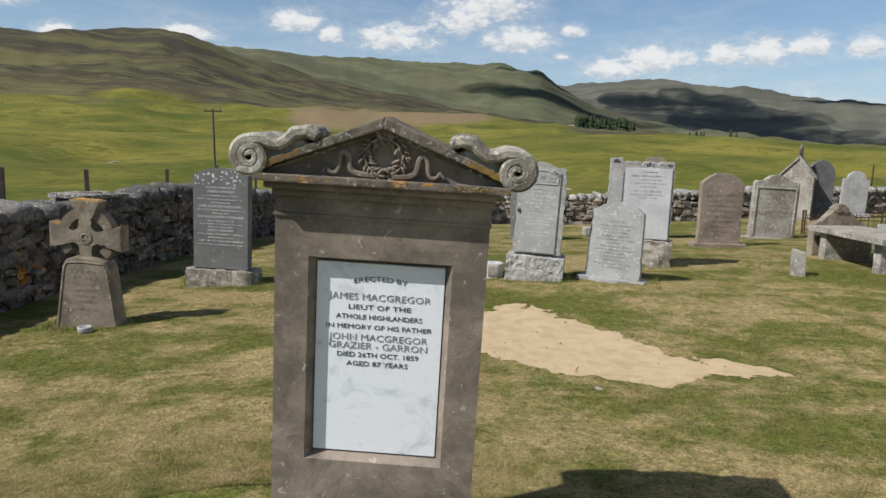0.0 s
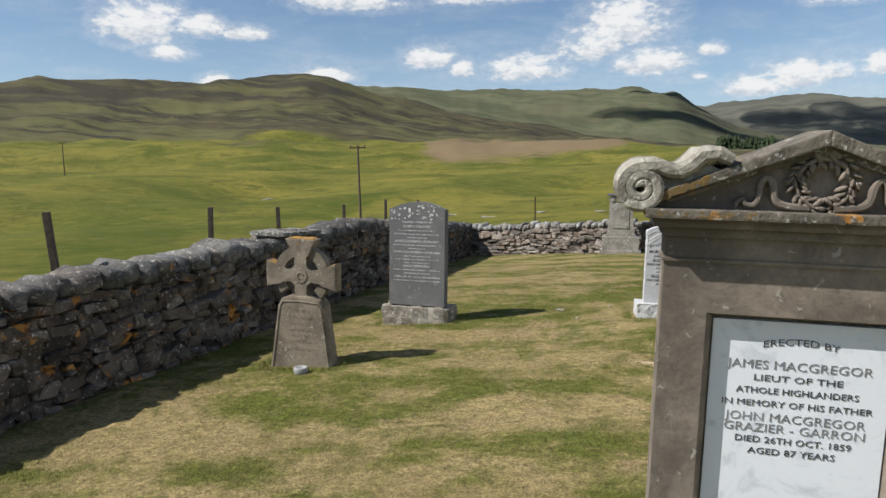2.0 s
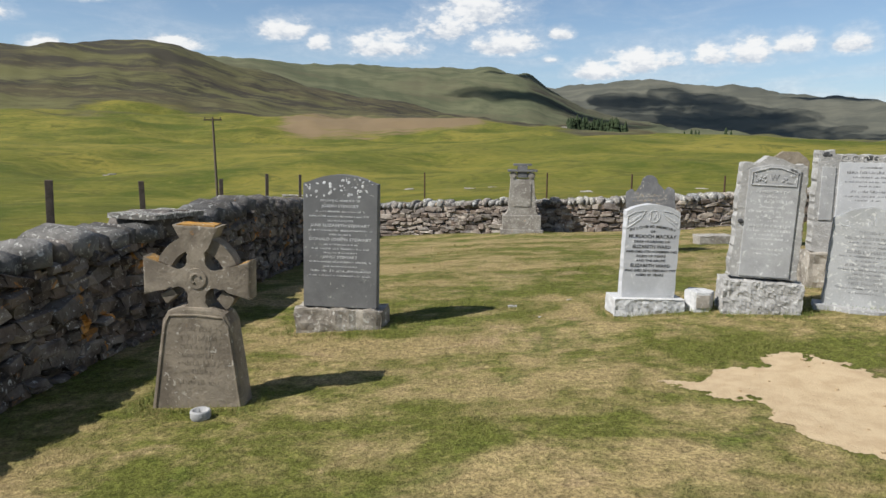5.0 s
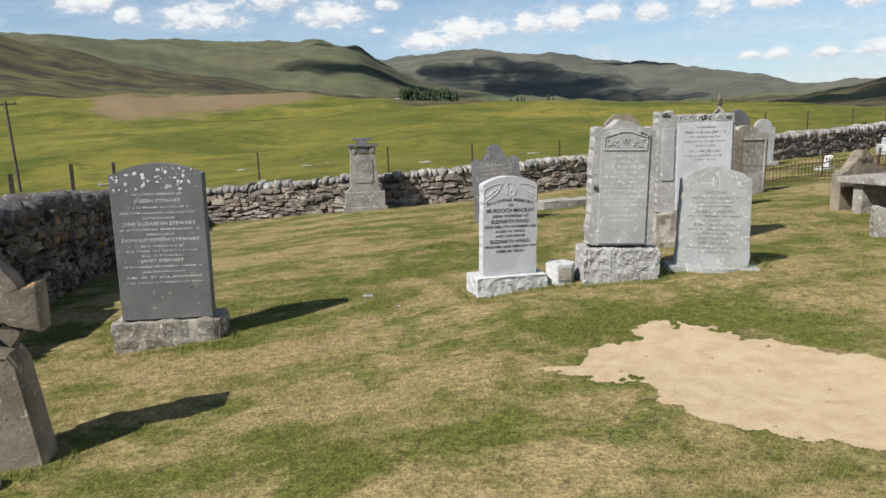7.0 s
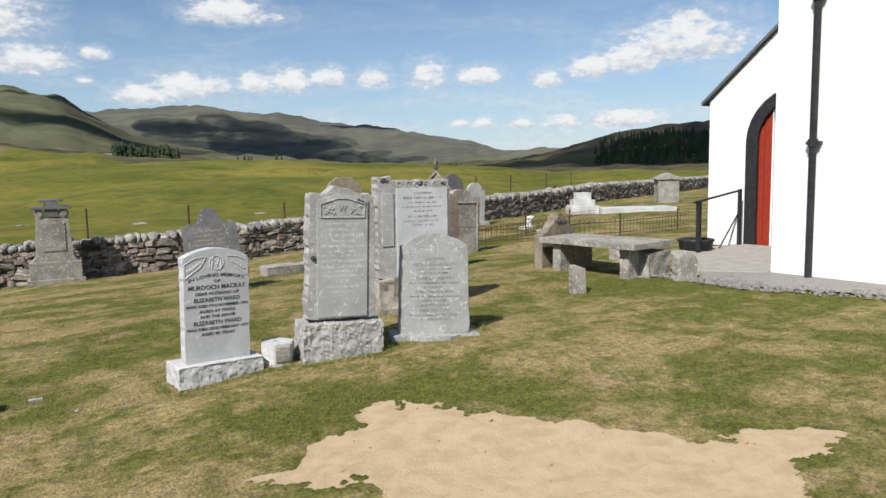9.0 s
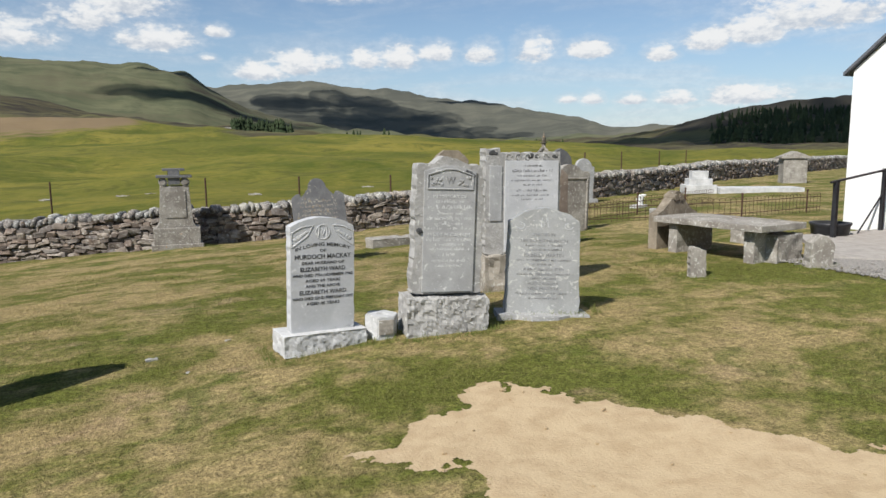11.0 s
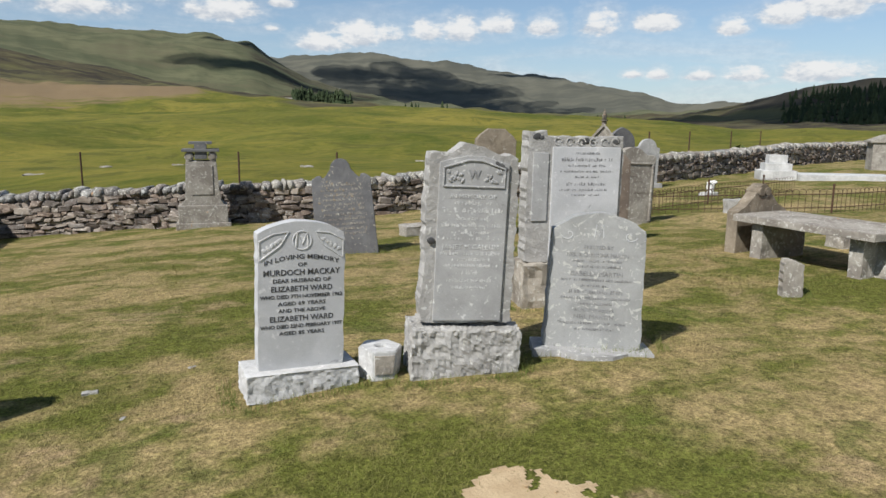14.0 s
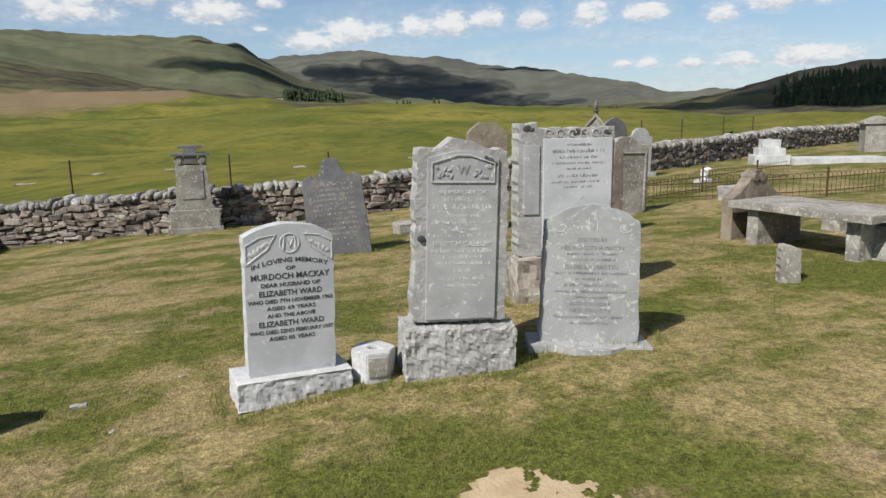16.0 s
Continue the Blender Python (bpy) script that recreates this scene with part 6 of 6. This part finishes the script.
def gorse(az, d, w, seed):
    p = ground_at(az, d)
    root = thing("shrub", pose(p.x, p.y, p.z), "rough green gorse bush on the pasture bank", "shrub", "shrubs on the bank")
    rng = np.random.default_rng(seed)
    n = 2600
    a, r, h = rng.uniform(0, 2 * np.pi, n), np.sqrt(rng.random(n)), rng.random(n) ** 0.7
    lump = 0.7 + 0.3 * np.sin(3 * a + seed) * np.cos(2 * a)
    x, y = w * r * np.cos(a) * lump, 0.7 * w * r * np.sin(a) * lump
    z = 0.55 * w * h * (1 - r ** 2) * lump + 0.05
    s = rng.uniform(0.05, 0.13, n) * w
    t, u = rng.uniform(0, 2 * np.pi, n), rng.uniform(-1, 1, n)
    dx, dy, dz = np.cos(t), np.sin(t), u
    v = np.stack([np.stack([x, y, z], -1), np.stack([x + s * dx, y + s * dy, z + s * dz], -1), np.stack([x - s * dy * 0.5, y + s * dx * 0.5, z + s * 0.6], -1)], 1).reshape(-1, 3)
    me = bpy.data.meshes.new("foliage")
    me.from_pydata(v.tolist(), [], np.arange(3 * n).reshape(-1, 3).tolist())
    me.materials.append(SHRUB)
    ob = new("foliage", me)
    ob.parent = root


gorse(44.0, 40, 2.2, 1)
gorse(46.5, 43, 1.6, 2)


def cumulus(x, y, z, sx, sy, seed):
    """An unseen cloud added high over the hills, whose shade falls on the slopes."""
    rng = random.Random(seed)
    root = thing("cumulus_cloud", pose(x, y, z), "unseen cloud added high over the hills to shade the slopes", "cloud", kind="structure")
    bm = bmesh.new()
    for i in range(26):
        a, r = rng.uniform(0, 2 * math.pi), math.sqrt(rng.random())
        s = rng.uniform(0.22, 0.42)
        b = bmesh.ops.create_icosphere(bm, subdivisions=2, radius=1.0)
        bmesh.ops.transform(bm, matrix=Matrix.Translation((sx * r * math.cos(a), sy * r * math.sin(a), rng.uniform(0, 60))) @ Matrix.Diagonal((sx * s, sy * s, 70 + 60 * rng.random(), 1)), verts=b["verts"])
    part("shade_cloud_mass", bm, SHADECLOUD, root, smooth=True)


def add_shade_cloud(az, d, sx, sy, seed, up=1100.0):
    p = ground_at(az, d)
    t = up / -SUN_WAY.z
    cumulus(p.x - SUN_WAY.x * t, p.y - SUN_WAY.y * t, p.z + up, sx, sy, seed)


# unseen clouds set up the sun's way from the slopes they shade
add_shade_cloud(19.5, 3400, 430, 400, 5)
add_shade_cloud(27.5, 3250, 330, 170, 6)
add_shade_cloud(29.0, 3950, 230, 70, 9)
add_shade_cloud(8.0, 2030, 190, 45, 7)
add_shade_cloud(6.8, 2270, 75, 22, 10)
add_shade_cloud(54.0, 900, 330, 260, 8)


# ---- walls, stone by stone ----
build_wall("wall_west", WALL_LEFT, ((0, 4, 8, 11, 14, 24.5), (1.12, 1.12, 1.07, 1.07, 1.1, 0.92)), 11, (8.0, 11.4), "grey dry stone boundary wall with lichen and rough coping", cope_w=0.19, course=(0.055, 0.14), length=(0.10, 0.30), mats=(WALLSTONE, DARKCOPE))
build_wall("wall_north", WALL_FAR, ((0, 3, 8, 11, 20, 40), (0.90, 0.84, 0.80, 0.80, 0.74, 0.74)), 12, (3.0, 7.6), "grey rubble stone boundary wall with upright coping stones", cope_w=0.15, cope_h=0.17, course=(0.06, 0.15), length=(0.12, 0.36), mats=(LITWALL, COPESTONE))


# ---- grass ----
def build_grass():
    """Loose blades over the mown turf, thinner with the distance."""
    rng = np.random.default_rng(4)
    n = 620000
    r = 1.2 + 13.0 * rng.random(n) ** 1.5
    a = np.radians(rng.uniform(-62, 75, n))
    x, y = EYE_AT.x + r * np.sin(a), EYE_AT.y - 1.2 + r * np.cos(a)
    clump = fractal(x * 1.7, y * 1.7, 21, 3)
    keep = (inside(x, y) > 0.98) & ~sand_mask(x + rng.normal(0, 0.035, n), y + rng.normal(0, 0.035, n)) & (x < 6.0) & (rng.random(n) < 0.75 + 0.35 * clump)
    x, y, r, clump = x[keep], y[keep], r[keep], clump[keep]
    n = len(x)
    z = yard(x, y)
    h = (0.005 + 0.010 * rng.random(n) + 0.010 * np.clip(clump, 0, 1)) * (1 + 0.03 * r)
    w = (0.0007 + 0.0006 * rng.random(n)) * (0.8 + 0.20 * r)
    t = rng.uniform(0, 2 * np.pi, n)
    lean = rng.uniform(0.5, 3.0, n)
    dx, dy = np.cos(t), np.sin(t)
    p0 = np.stack([x - dy * w, y + dx * w, z - 0.004], -1)
    p1 = np.stack([x + dy * w, y - dx * w, z - 0.004], -1)
    p2 = np.stack([x + dx * h * lean, y + dy * h * lean, z + h], -1)
    verts = np.stack([p0, p1, p2], 1).reshape(-1, 3)
    me = bpy.data.meshes.new("grass")
    me.vertices.add(len(verts))
    me.vertices.foreach_set("co", verts.ravel())
    me.loops.add(3 * n)
    me.loops.foreach_set("vertex_index", np.arange(3 * n, dtype=np.int32))
    me.polygons.add(n)
    me.polygons.foreach_set("loop_start", np.arange(0, 3 * n, 3, dtype=np.int32))
    me.update(calc_edges=True)
    me.materials.append(BLADES)
    tagged(new("grass", me), "short mown grass blades, part green and part straw", "grass", kind="stuff")



def build_tufts():
    """Longer grass that the mower leaves round the foot of each stone."""
    rng = np.random.default_rng(9)
    spots = ((-0.05, 8.1, 0.36, 0.22, 3, 1500), (0.88, 7.93, 0.37, 0.22, -11, 1500), (1.86, 8.0, 0.44, 0.22, -22, 1500), (0.45, 8.15, 0.15, 0.14, 0, 500), (-2.8, 8.15, 0.45, 0.24, -6, 1500),
             (-3.47, 6.3, 0.36, 0.16, -4, 1300), (-0.38, 2.38, 0.43, 0.15, -2, 1200), (2.37, 9.14, 0.48, 0.26, -10, 1300), (1.43, 12.8, 0.42, 0.1, -18, 800), (4.4, 11.5, 0.46, 0.16, 0, 800),
             (6.08, 13.25, 0.5, 0.16, 0, 700), (4.25, 8.5, 0.12, 0.1, -25, 400), (5.8, 8.2, 0.16, 0.12, -25, 400), (-0.02, 18.4, 0.55, 0.35, -4, 700))
    parts = []
    for x, y, hw, hd, yaw, n in spots:
        t = rng.uniform(0, 4, n)
        out = np.abs(rng.normal(0, 0.05, n))
        u = rng.uniform(-1, 1, n)
        px = np.where(t < 2, u * hw, np.where(t < 3, hw + out, -hw - out))
        py = np.where(t < 1.4, -hd - out, np.where(t < 2, hd + out, u * hd))
        c, s = math.cos(radians(yaw)), math.sin(radians(yaw))
        parts.append(np.stack([x + c * px - s * py, y + s * px + c * py], -1))
    xy = np.concatenate(parts)
    n = len(xy)
    x, y = xy[:, 0], xy[:, 1]
    z = yard(x, y)
    h, w = 0.016 + 0.05 * rng.random(n) ** 1.7, rng.uniform(0.0012, 0.0026, n)
    t, lean = rng.uniform(0, 2 * np.pi, n), rng.uniform(0.1, 0.9, n)
    dx, dy = np.cos(t), np.sin(t)
    v = np.stack([np.stack([x - dy * w, y + dx * w, z - 0.01], -1), np.stack([x + dy * w, y - dx * w, z - 0.01], -1), np.stack([x + dx * h * lean, y + dy * h * lean, z + h], -1)], 1).reshape(-1, 3)
    me = bpy.data.meshes.new("grass_tufts")
    me.from_pydata(v.tolist(), [], np.arange(3 * n).reshape(-1, 3).tolist())
    me.materials.append(LUSH)
    tagged(new("grass_tufts", me), "longer green grass round the feet of the headstones", "grass", kind="stuff")


LUSH = plain("long_grass", (0.095, 0.135, 0.022), (0.20, 0.19, 0.06), 0.85, scale=9.0)
build_grass()
build_tufts()
